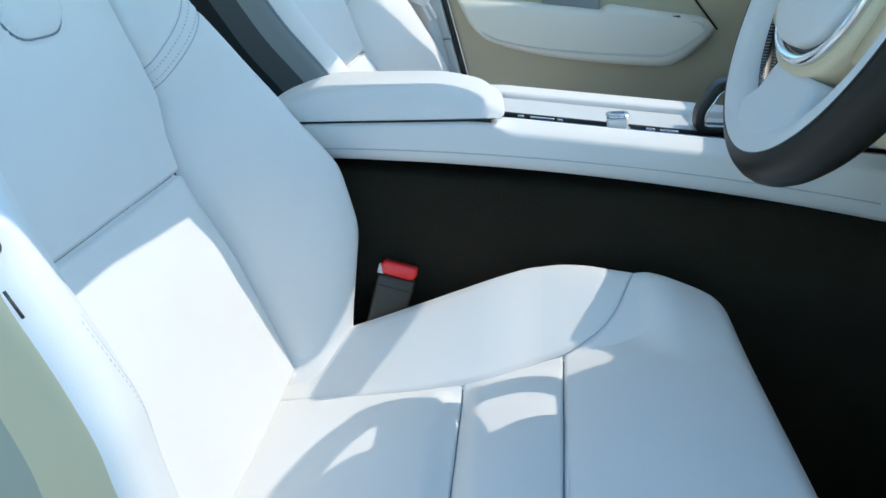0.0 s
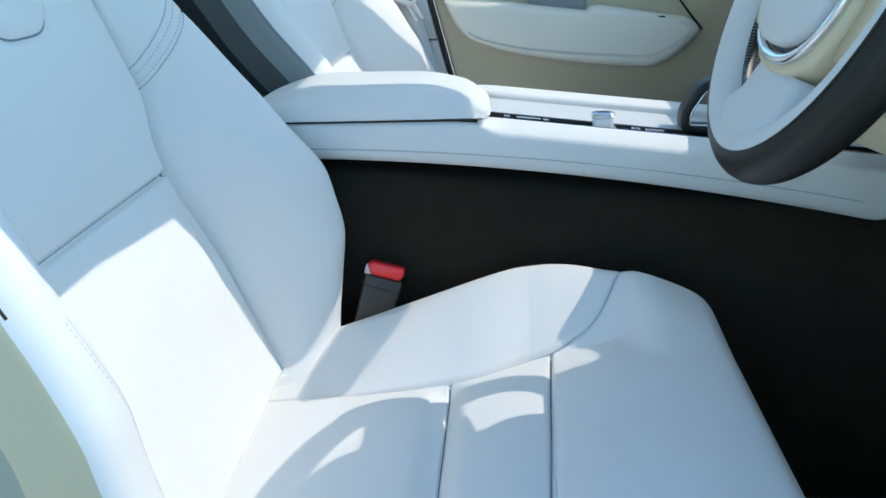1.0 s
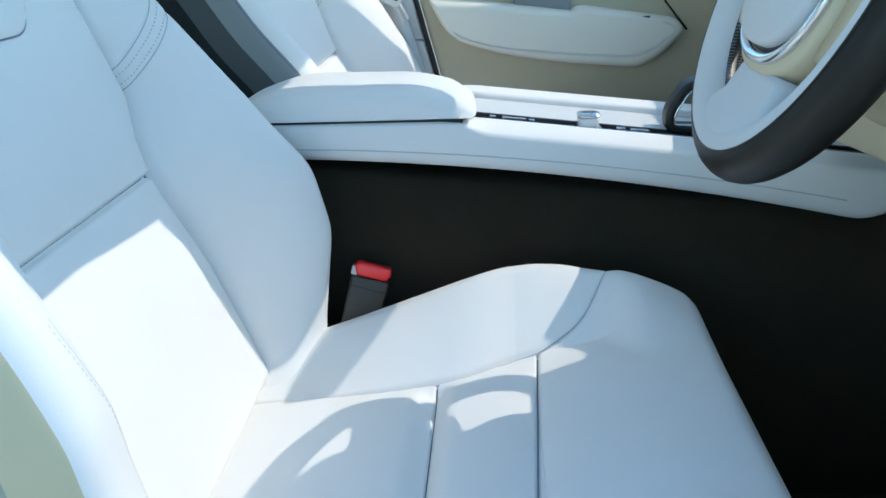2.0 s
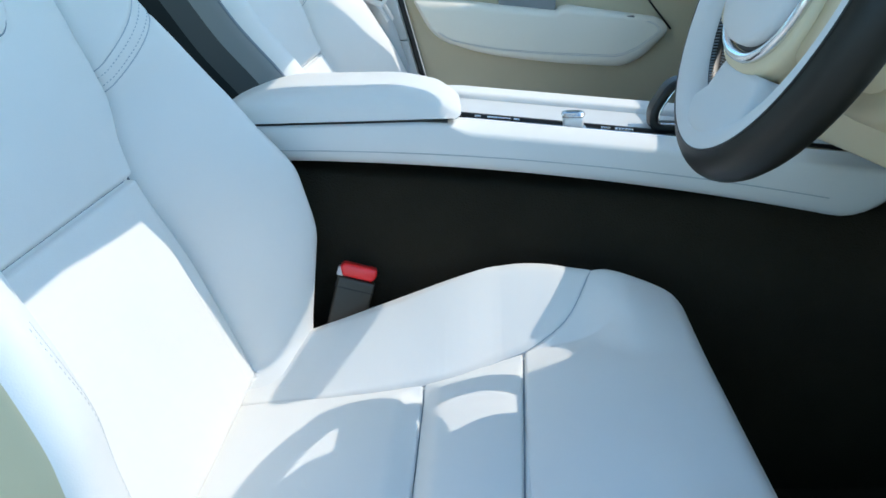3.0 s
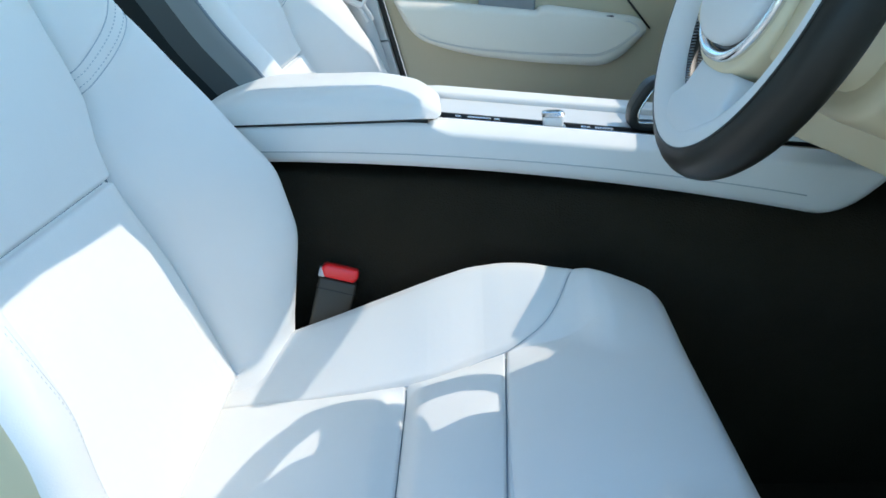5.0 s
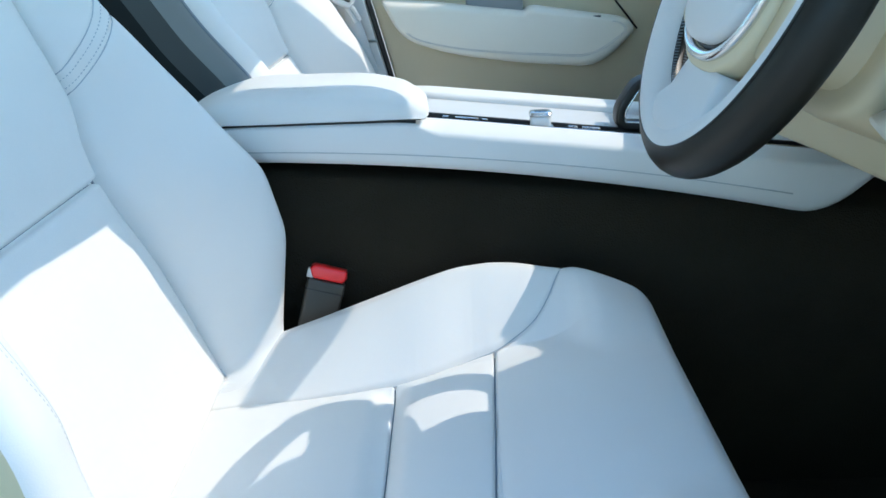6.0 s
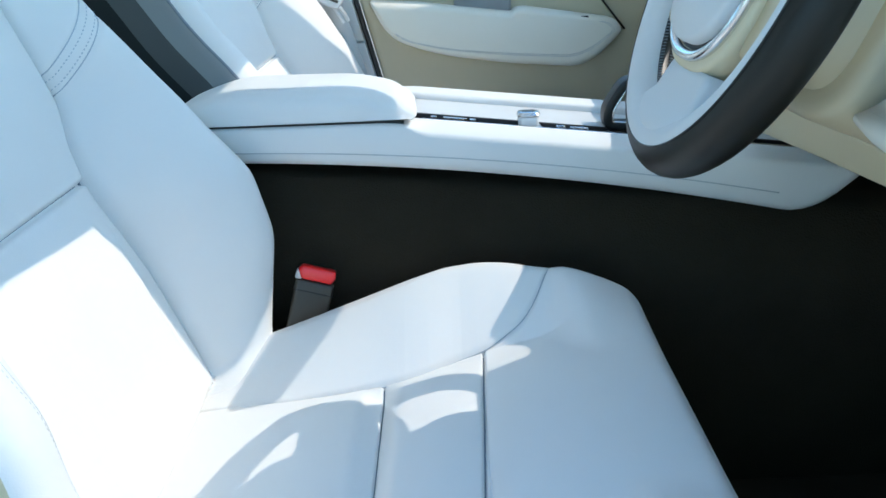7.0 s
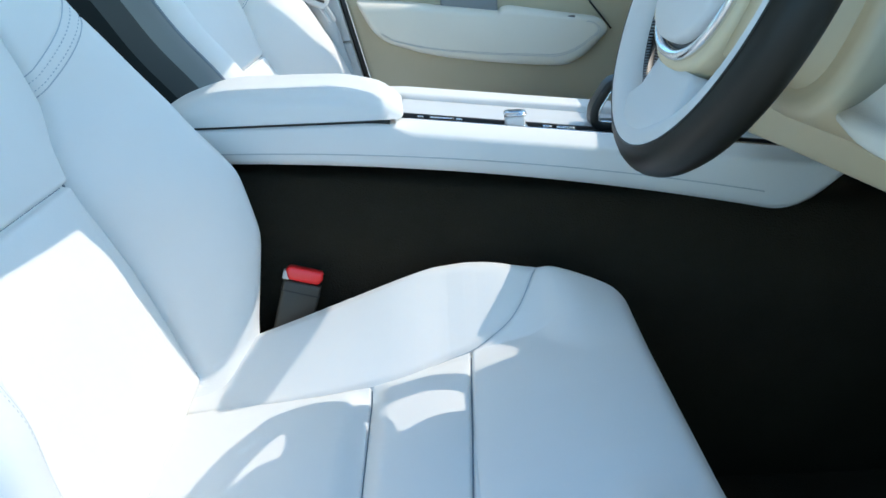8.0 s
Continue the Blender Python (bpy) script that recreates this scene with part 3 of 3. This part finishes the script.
part("trim_edge", strip(0.3595, 0.3625, -0.002, 0.27, 0.80, 0.006), CHROME, console, "thin chrome edge")
part("slot_edge", strip(0.372, 0.378, -0.007, 0.285, 0.39, 0.004), CHROME, console, "thin chrome edge")


part("crease", tube_bm([(x, 0.3048, console_bottom(x) + 0.016 + 0.013 * max(x, 0)) for x in np.linspace(-0.1, 0.735, 60)], 0.0009, 6), CREASE, console, "sewn seam")

# upright grab loop at the front of the console
loop = thing("console_loop", "dark grip loop with a chrome inner edge on the console", "grip loop")
outer = rounded([(0.527, 0.5515), (0.620, 0.546), (0.625, 0.599), (0.576, 0.6125), (0.549, 0.6105), (0.5265, 0.574)], [0.010, 0.01, 0.02, 0.01, 0.014, 0.02], 5)
rings = []
for i, (x, z) in enumerate(outer):
    d = (Vector(outer[(i + 1) % len(outer)]) - Vector(outer[i - 1])).normalized()
    out = Vector((d.y, -d.x))
    sec = rounded([(-0.0055, 0.394), (0.0065, 0.394), (0.0065, 0.426), (-0.0055, 0.426)], 0.004, 3)
    rings.append([(x + out.x * k, y, z + out.y * k) for k, y in sec])
part("loop_frame", loft_bm(rings + [rings[0]], True, False), BLACK, loop)
inner = [(x - 0.0058 * o.x, 0.3965, z - 0.0058 * o.y) for (x, z), o in zip(outer, [Vector((b[1] - a[1], a[0] - b[0])).normalized() for a, b in zip(outer[-1:] + outer[:-1], outer[1:] + outer[:1])])]
part("loop_edge", tube_bm(inner, 0.0016, 8, True), CHROME, loop, "chrome inner edge")

# ---- steering wheel ----
TILT = 22.3
WHEEL = pose(0.556, 0.0, 0.783) @ Matrix.Rotation(radians(90 + TILT), 4, "Y")     # x down, y across, -z towards the driver
wheel = thing("steering_wheel", "two-tone steering wheel with black outer rim and pale inner rim", "steering wheel")
RIM_R, RIM_W, RIM_D = 0.1635, 0.0245, 0.0215


def rim_point(th, a, grow=0.0):
    """A point of the rim: th round the wheel (0 is the bottom), a round the section (0 outwards, 90 towards the driver)."""
    up = math.acos(max(-1, min(1, math.cos(th))))
    f = float(smooth((math.degrees(up) - 96) / 12))          # the upper half is slimmer
    rr = RIM_R + 0.0025 * f + (RIM_W - 0.0055 * f + grow) * math.cos(a)
    return WHEEL @ Vector((rr * math.cos(th), rr * math.sin(th), -(RIM_D - 0.0085 * f + grow) * math.sin(a)))


def rim_bm(a0, a1, t0=0.0, t1=360.0, grow=0.0, n=120, k=16):
    full = t1 - t0 >= 360
    rings = []
    for i in range(n + 1):
        th = radians(t0 + (t1 - t0) * (i / n if not (full and i == n) else 0))
        rings.append([rim_point(th, radians(a0 + (a1 - a0) * j / (k - 1)), grow) for j in range(k)])
    bm = loft_bm(rings, False, False)
    bmesh.ops.remove_doubles(bm, verts=bm.verts[:], dist=1e-6)
    return bm


part("rim_outer", rim_bm(-160, 80), RIM_BLACK, wheel, "black leather outer rim")
part("rim_inner", rim_bm(78, 202, grow=0.0006), WHEEL_LEATHER, wheel, "pale leather inner rim")
part("rim_edge", tube_bm([rim_point(radians(3 * i), radians(79), 0.0002) for i in range(120)], 0.0011, 6, True), BLACK, wheel, "fine dark seam")
part("rim_welt", rim_bm(168, 208, 24, 80, 0.0016, 40, 8), BLACK, wheel, "black sewn strip inside the rim")
bm = bmesh.new()
for row in (174, 198):
    for i in range(36):
        th = radians(25 + i * 1.5)
        p, q = rim_point(th, radians(row - 5), 0.003), rim_point(th + 0.012, radians(row + 4), 0.003)
        d = q - p
        v = bmesh.ops.create_cube(bm, size=1.0)["verts"]
        bmesh.ops.transform(bm, verts=v, matrix=Matrix.Translation((p + q) / 2) @ d.to_track_quat("X", "Z").to_matrix().to_4x4() @ Matrix.Diagonal((d.length, 0.0012, 0.0012, 1)))
part("rim_stitching", bm, THREAD, wheel, "pale cross stitching")
for th in (150, -150):
    part("rim_seam", tube_bm([rim_point(radians(th), radians(a), 0.0004) for a in range(-60, 200, 10)], 0.0009, 6), BLACK, wheel, "fine dark seam")


def disc(rx, ry, z0, z1, dome, cx=0.0, cy=0.0, power=2.3, mat=None, n=56):
    """A rounded oval pad on the wheel, proud towards the driver."""
    rings = []
    for f, h in ((1.0, z0), (1.0, z1 - 0.006), (0.985, z1 - 0.002), (0.95, z1), (0.8, z1 + dome * 0.36), (0.55, z1 + dome * 0.72), (0.25, z1 + dome * 0.95), (0.02, z1 + dome)):
        ring = []
        for i in range(n):
            t = 2 * math.pi * i / n
            c, q = math.cos(t), math.sin(t)
            ring.append(WHEEL @ Vector((cx + f * rx * math.copysign(abs(c) ** (2 / power), c), cy + f * ry * math.copysign(abs(q) ** (2 / power), q), -h)))
        rings.append(ring)
    return loft_bm(rings)


part("hub", disc(0.068, 0.076, -0.01, 0.026, 0.010, 0.008), WHEEL_LEATHER, wheel, "pale leather airbag cover")
part("ring_base", disc(0.0765, 0.084, -0.012, 0.0105, 0.0, 0.0095), CREAM, wheel, "cream base of the chrome ring")
part("hub_shadow_gap", disc(0.0715, 0.079, -0.012, 0.0145, 0.0, 0.009), BLACK, wheel, "dark gap round the hub")
ringline = []
for i in range(72):
    t = 2 * math.pi * i / 72
    ringline.append(WHEEL @ Vector((0.0095 + 0.0755 * math.copysign(abs(math.cos(t)) ** (2 / 2.3), math.cos(t)), 0.083 * math.copysign(abs(math.sin(t)) ** (2 / 2.3), math.sin(t)), -0.014)))
part("hub_ring", tube_bm(ringline, 0.0048, 10, True), CHROME, wheel, "polished chrome ring round the hub")
part("hub_surround", disc(0.0785, 0.090, -0.018, 0.0115, 0.0, 0.019, 0, 2.6), CREAM, wheel, "cream plastic hub surround")


def spoke_bm(rows, z0, z1, near=0.0):
    """A spoke whose half width and lift follow the rows; near: how much wider it is on the side of the door."""
    rings = []
    for d, w, lift in rows:
        sec = rounded([(-w - near, -z0), (-w - near, -z1 - lift), (w, -z1 - lift), (w, -z0)], [0.002, 0.008, 0.008, 0.002], 4)
        rings.append([WHEEL @ Vector((d, a, b)) for a, b in sec])
    return loft_bm(rings)


part("spoke", spoke_bm([(0.092, 0.043, 0.001), (0.10, 0.045, 0.002), (0.12, 0.050, 0.004), (0.134, 0.064, 0.0075), (0.142, 0.066, 0.0102), (0.150, 0.055, 0.0120), (0.157, 0.042, 0.0128), (0.160, 0.020, 0.0126)], -0.010, 0.008, 0.016), WHEEL_LEATHER, wheel, "pale leather lower spoke")
for sgn in (1, -1):
    bm = spoke_bm([(0.085, 0.042, 0.0), (0.11, 0.038, 0.0), (0.15, 0.038, 0.002)], -0.012, 0.004)
    moved(bm, WHEEL @ Matrix.Translation((0.030, 0, 0)) @ Matrix.Rotation(radians(90 * sgn), 4, "Z") @ WHEEL.inverted())
    part("spoke", bm, CREAM, wheel, "cream side spoke with switches")

# ---- dashboard ----
dash = thing("dashboard", "cream dashboard with knee panel and steering column cover", "dashboard")
rings = []
for y in sorted([-0.42, -0.2, 0.0, 0.15, 0.35, 0.6, 0.64, 0.68, 0.72, 1.08] + list(np.linspace(0.194, 0.276, 60))):
    x = 0.744 + 0.008 * float(smooth((y - 0.235) / 0.02)) + (0.054 - 0.008 * float(smooth((y - 0.235) / 0.02))) * max(0.0, 1 - (abs(y - 0.2345) / 0.0365) ** 2.6) ** (1 / 2.6) - 0.05 * float(smooth((y - 0.62) / 0.1))          # unseen edge: a rounded notch shapes the cushion's sun patch, the passenger end shades the door
    rings.append([(a, y, b) for a, b in rounded([(x, 0.80), (x + 0.025, 0.845), (1.2, 0.92), (1.25, 0.6), (0.80, 0.60)], 0.02)])
part("upper_dash", loft_bm(rings), CREAM, dash)
rings = []
for x, y in ((0.677, 0.103), (0.709, 0.113), (0.749, 0.129), (0.789, 0.143), (0.95, 0.146)):
    rings.append([(x, a, b) for a, b in rounded([(-0.18, 0.79), (y, 0.79), (y - 0.005, 0.845), (-0.16, 0.845)], [0.01, 0.01, 0.02, 0.03], 4)])
part("instrument_hood", loft_bm(rings), CREAM, dash, "hood over the instruments")
# unseen tube, added along the sun's rays to cast the curved band
part("shadow_arch", tube_bm([(0.692, 0.185, 0.846), (0.709, 0.194, 0.848), (0.744, 0.200, 0.85), (0.779, 0.192, 0.85), (0.809, 0.173, 0.85)], 0.018, 10), CREAM, dash, "unseen arch added to cast a shadow band on the cushion")
# knee panel: an edge that rises a little from the console towards the column
rings = []
for y in np.linspace(0.325, -0.42, 60):
    x, z = np.interp(-y, [-0.325, -0.2, -0.09, 0.0, 0.42], [0.712, 0.716, 0.720, 0.722, 0.722]), np.interp(-y, [-0.325, -0.2, -0.09, 0.0, 0.15, 0.42], [0.547, 0.556, 0.562, 0.568, 0.572, 0.574])
    lip = np.interp(-y, [-0.325, -0.2, -0.135, -0.107, -0.08, -0.055, -0.01, 0.03], [0.059, 0.0585, 0.062, 0.057, 0.050, 0.046, 0.041, 0.038])
    sec = rounded([(x, z + 0.003), (x - 0.014, z + lip), (x + 0.022, z + lip + 0.004), (x + 0.06, z + lip + 0.035), (x + 0.28, z + 0.10), (x + 0.28, z + 0.02), (x + 0.045, z + 0.012)], [0.008, 0.004, 0.012, 0.02, 0.01, 0.01, 0.01], 4)
    rings.append([(a, y, b) for a, b in sec])
part("knee_panel", loft_bm(rings), CREAM, dash, "cream knee panel")
part("column_cover", moved(prism_bm(rounded([(-0.06, -0.075), (0.075, -0.075), (0.075, 0.075), (-0.06, 0.075)], 0.05), 0.03, 0.26, "z", 0.012), WHEEL), CREAM, dash, "steering column cover")
part("column_shroud", moved(prism_bm(rounded([(-0.06, -0.10), (0.098, -0.10), (0.098, 0.10), (-0.06, 0.10)], 0.08, 8), 0.085, 0.26, "z", 0.012), WHEEL), CREAM, dash, "rounded lower column shroud")
part("panel_gap", prism_bm(rounded([(-0.42, 0.66), (-0.125, 0.66), (-0.079, 0.668), (-0.113, 0.686), (-0.148, 0.711), (-0.198, 0.750), (-0.42, 0.795)], [0.01, 0.03, 0.008, 0.03, 0.04, 0.05, 0.01], 8), 0.626, 0.9, "x", 0.002, 2), BLACK, dash, "dark gap round the lower dash panel")
part("side_panel", prism_bm(rounded([(-0.42, 0.653), (-0.125, 0.654), (-0.082, 0.666), (-0.115, 0.681), (-0.15, 0.706), (-0.20, 0.745), (-0.42, 0.79)], [0.01, 0.03, 0.008, 0.03, 0.04, 0.05, 0.01], 8), 0.617, 0.9, "x", 0.008, 4), ARM_CREAM, dash, "rounded pale lower dash panel")

# ---- passenger door ----
door = thing("door_1", "closed cream passenger door with a padded armrest", "door", kind="structure")
DOOR_LINE = [(0.128 + (0.668 - z) * 0.25, z) for z in (0.02, 0.82)]
part("door_panel", prism_bm(rounded([DOOR_LINE[0], (1.25, 0.02), (1.25, 0.86), DOOR_LINE[1]], 0.01), 1.122, 1.18, "y", 0.006), BLOND, door, "cream door card")
arm = rounded([(0.150, 0.672), (0.26, 0.664), (0.33, 0.654), (0.452, 0.6385), (0.460, 0.646), (0.476, 0.649), (0.607, 0.6275), (0.670, 0.618), (0.690, 0.593), (0.636, 0.538), (0.594, 0.518), (0.438, 0.532), (0.30, 0.553), (0.19, 0.590)], [0.01, 0.02, 0.02, 0.004, 0.004, 0.006, 0.03, 0.02, 0.015, 0.03, 0.03, 0.05, 0.05, 0.05], 6)
armrest = part("door_armrest", prism_bm(arm, 1.064, 1.13, "y", 0.022, 5), ARM_CREAM, door, "padded cream leather armrest")
mid = (0.42, 0.60)
for kx, kz in ((0.93, 0.70), (0.915, 0.66)):
    part("armrest_stitching", tube_bm([(mid[0] + (a - mid[0]) * kx, 1.0628, mid[1] + (b - mid[1]) * kz) for a, b in arm[49:96]], 0.0005, 6), CREASE, armrest, "sewn line")
part("window_switch", box_bm((0.596, 1.068, 0.608), (0.613, 1.080, 0.6255), 0.002), BLACK, armrest, "small black window switch")
# no hollow here: the cup's shade is the slate colour of this box
part("pull_cup", box_bm((0.33, 1.100, 0.60), (0.452, 1.118, 0.668), 0.006), SHADE_SLATE, armrest, "slate box coloured as the shade in the pull cup")
part("door_upper", prism_bm(rounded([(0.13, 0.69), (0.63, 0.69), (0.655, 0.67), (0.62, 0.86), (0.09, 0.86)], 0.01), 1.118, 1.14, "y", 0.008), PALE, door, "pale upper door trim")
part("door_seam", tube_bm([(0.60, 1.119, 0.72), (0.655, 1.119, 0.645), (0.70, 1.119, 0.59)], 0.0022, 6), BLACK, door, "dark seam")
part("door_gasket", tube_bm([(0.122 + (0.668 - z) * 0.25, 1.112, z) for z in np.linspace(0.1, 1.0, 12)], 0.006, 8), BLACK, door, "black rubber door seal")
far_pillar = thing("b_pillar", "pale B-pillar trim behind the closed passenger door", "pillar trim")
for lo, hi in ((0.02, 0.583), (0.586, 1.19)):
    part("pillar_trim", prism_bm(rounded([(-0.4, lo), (0.114 + (0.668 - lo) * 0.25, lo), (0.114 + (0.668 - hi) * 0.25, hi), (-0.4, hi)], 0.004), 1.105, 1.17, "y", 0.003), PALE, far_pillar)

for sgn, mid in ((1, 0.383), (-1, 0.383)):
    post = thing("a_pillar", "pale A-pillar trim beside the windscreen", "pillar trim")
    rows = [(0.44, 1.222, 0.665, 0.719), (0.52, 1.205, 0.665, 0.737), (0.58, 1.180, 0.668, 0.757), (0.64, 1.155, 0.675, 0.785), (0.80, 1.09, 0.70, 0.81), (1.30, 0.88, 0.74, 0.84)]
    part("pillar_trim", loft_bm([[(x, mid + sgn * a, b + z) for a, b in rounded([(lo, -0.02), (hi, -0.02), (hi, 0.02), (lo, 0.02)], 0.012, 4)] for x, z, lo, hi in rows]), HEADLINER, post)
tagged(part("wall_front_side", box_bm((0.93, -0.47, -0.02), (1.32, -0.425, 0.90), 0.01), CARPET), "dark side lining of the driver footwell", "cabin wall", kind="structure")
swung = thing("door_2", "cream driver door standing open", "door", kind="structure")
part("door_panel", moved(prism_bm(rounded([(0.0, -0.06), (1.08, -0.06), (1.08, 0.78), (0.0, 0.80)], 0.06), -0.04, 0.04, "y", 0.012), pose(1.0, -0.50, 0.06, 0, 0, -112)), CREAM, swung)

# ---- driver side pillar ----
pillar = thing("b_pillar", "cream B-pillar trim beside the driver seat", "pillar trim")
part("pillar_trim", box_bm((-0.52, -0.47, 0.0), (-0.36, -0.38, 1.19), 0.02), CREAM, pillar)

# ---- windscreen ----
GLASS = bpy.data.materials.new("tinted windscreen glass")
GLASS.use_nodes = True
gn = GLASS.node_tree.nodes
gn.remove(gn["Principled BSDF"])
clear, gloss, both = gn.new("ShaderNodeBsdfTransparent"), gn.new("ShaderNodeBsdfGlossy"), gn.new("ShaderNodeMixShader")
clear.inputs["Color"].default_value, gloss.inputs["Roughness"].default_value = (0.94, 0.95, 0.945, 1), 0.02
both.inputs["Fac"].default_value = 0.05
for a, b in ((clear.outputs[0], both.inputs[1]), (gloss.outputs[0], both.inputs[2]), (both.outputs[0], gn["Material Output"].inputs["Surface"])):
    GLASS.node_tree.links.new(a, b)
tagged(part("window_1", prism_bm([(0.505, 1.235), (1.30, 0.90), (1.30, 0.905), (0.505, 1.24)], -0.43, 1.12), GLASS, smooth=False), "tinted windscreen glass above the dashboard", "windscreen", kind="structure")

# ---- mirror, unseen, there for its shade ----
mirror = thing("rear_view_mirror", "unseen dark mirror housing under the roof edge, outlined to shade the seat", "mirror")
# outline drawn to cast the shadow edge on the driver's backrest
bm = prism_bm(rounded([(0.47, 0.235), (0.530, 0.256), (0.562, 0.287), (0.6245, 0.314), (0.6845, 0.333), (0.746, 0.358), (0.738, 0.396), (0.67, 0.46), (0.47, 0.46)], [0.02, 0.012, 0.012, 0.05, 0.05, 0.01, 0.02, 0.03, 0.02], 6), -0.026, -0.008, "z", 0.005)
for v in bm.verts:
    v.co.z += 1.235 - (v.co.x - 0.505) * 0.4214          # it lies under the slope of the glass
part("sensor_housing", bm, BLACK, mirror)
# unseen block added under the glass to shade the rear of the cushion bolster
bm = prism_bm(rounded([(0.767, 0.287), (0.797, 0.287), (0.803, 0.34), (0.806, 0.408), (0.767, 0.408)], 0.01, 6), -0.026, -0.008, "z", 0.005)
for v in bm.verts:
    v.co.z += 1.235 - (v.co.x - 0.505) * 0.4214
part("shade_block", bm, BLACK, mirror)

# ---- belt buckle ----
buckle = thing("seat_belt_buckle", "dark grey seat belt buckle with a red button", "seat belt buckle")
BK = pose(0.1255, 0.292, 0.395, -14, 17, 3) @ Matrix.Scale(0.95, 4)
part("housing", moved(prism_bm(rounded([(-0.024, -0.16), (0.024, -0.16), (0.027, -0.014), (-0.027, -0.014)], 0.004), -0.012, 0.012, "y", 0.004), BK), DARK_GREY, buckle)
part("housing_line", moved(box_bm((-0.0275, -0.0125, -0.030), (0.0275, 0.0125, -0.0285), 0.0004), BK), BLACK, buckle, "dark parting line")
part("button", moved(prism_bm(rounded([(-0.020, -0.013), (0.022, -0.013), (0.027, -0.004), (0.025, 0.006), (-0.022, 0.006), (-0.027, 0.0)], 0.003), -0.013, 0.012, "y", 0.004), BK), RED, buckle, "red release button")
part("tongue_slot", moved(box_bm((-0.029, -0.010, -0.014), (-0.019, 0.006, -0.001), 0.002), BK), PALE, buckle, "pale corner of the slot")

# ---- passenger seat belt ----
belt = thing("seat_belt", "pale grey seat belt with its tongue hanging beside the passenger seat", "seat belt")


def ribbon(points, width, thick, across):
    """A flat band along a line of points."""
    rings, across = [], Vector(across).normalized()
    pts = [Vector(p) for p in points]
    for i, p in enumerate(pts):
        d = (pts[min(i + 1, len(pts) - 1)] - pts[max(i - 1, 0)]).normalized()
        n = d.cross(across).normalized()
        rings.append([p + across * a * width / 2 + n * b * thick / 2 for a, b in ((-1, -1), (1, -1), (1, 1), (-1, 1))])
    return loft_bm(rings)


part("webbing", ribbon([(-0.03, 1.092, 1.05), (0.03, 1.088, 0.80), (0.068, 1.082, 0.685), (0.085, 1.079, 0.635), (0.098, 1.077, 0.600), (0.12, 1.077, 0.52), (0.14, 1.077, 0.30)], 0.036, 0.002, (0.92, 0.0, 0.38)), WEBBING, belt, "pale webbing")
part("tongue_grip", moved(prism_bm(rounded([(-0.022, -0.014), (0.022, -0.014), (0.026, 0.014), (-0.026, 0.014)], 0.010), -0.008, 0.008, "y", 0.005, 4), pose(0.073, 1.064, 0.678, -20, 24, 0)), PALE, belt, "pale plastic grip")
part("grip_slot", moved(prism_bm(rounded([(-0.017, -0.003), (0.017, -0.003), (0.017, 0.003), (-0.017, 0.003)], 0.0025), -0.0086, -0.004, "y", 0.0005), pose(0.073, 1.064, 0.678, -20, 24, 0)), DARK_GREY, belt, "dark slot for the webbing")
for dx, dz in ((0.0, 0.0), (0.0105, 0.004)):
    part("tongue_prong", ribbon([(0.080 + dx, 1.060, 0.662 + dz), (0.090 + dx, 1.058, 0.647 + dz), (0.099 + dx, 1.057, 0.631 + dz)], 0.0065, 0.0028, (0.80, 0.0, 0.60)), PALE, belt, "pale tongue prong")
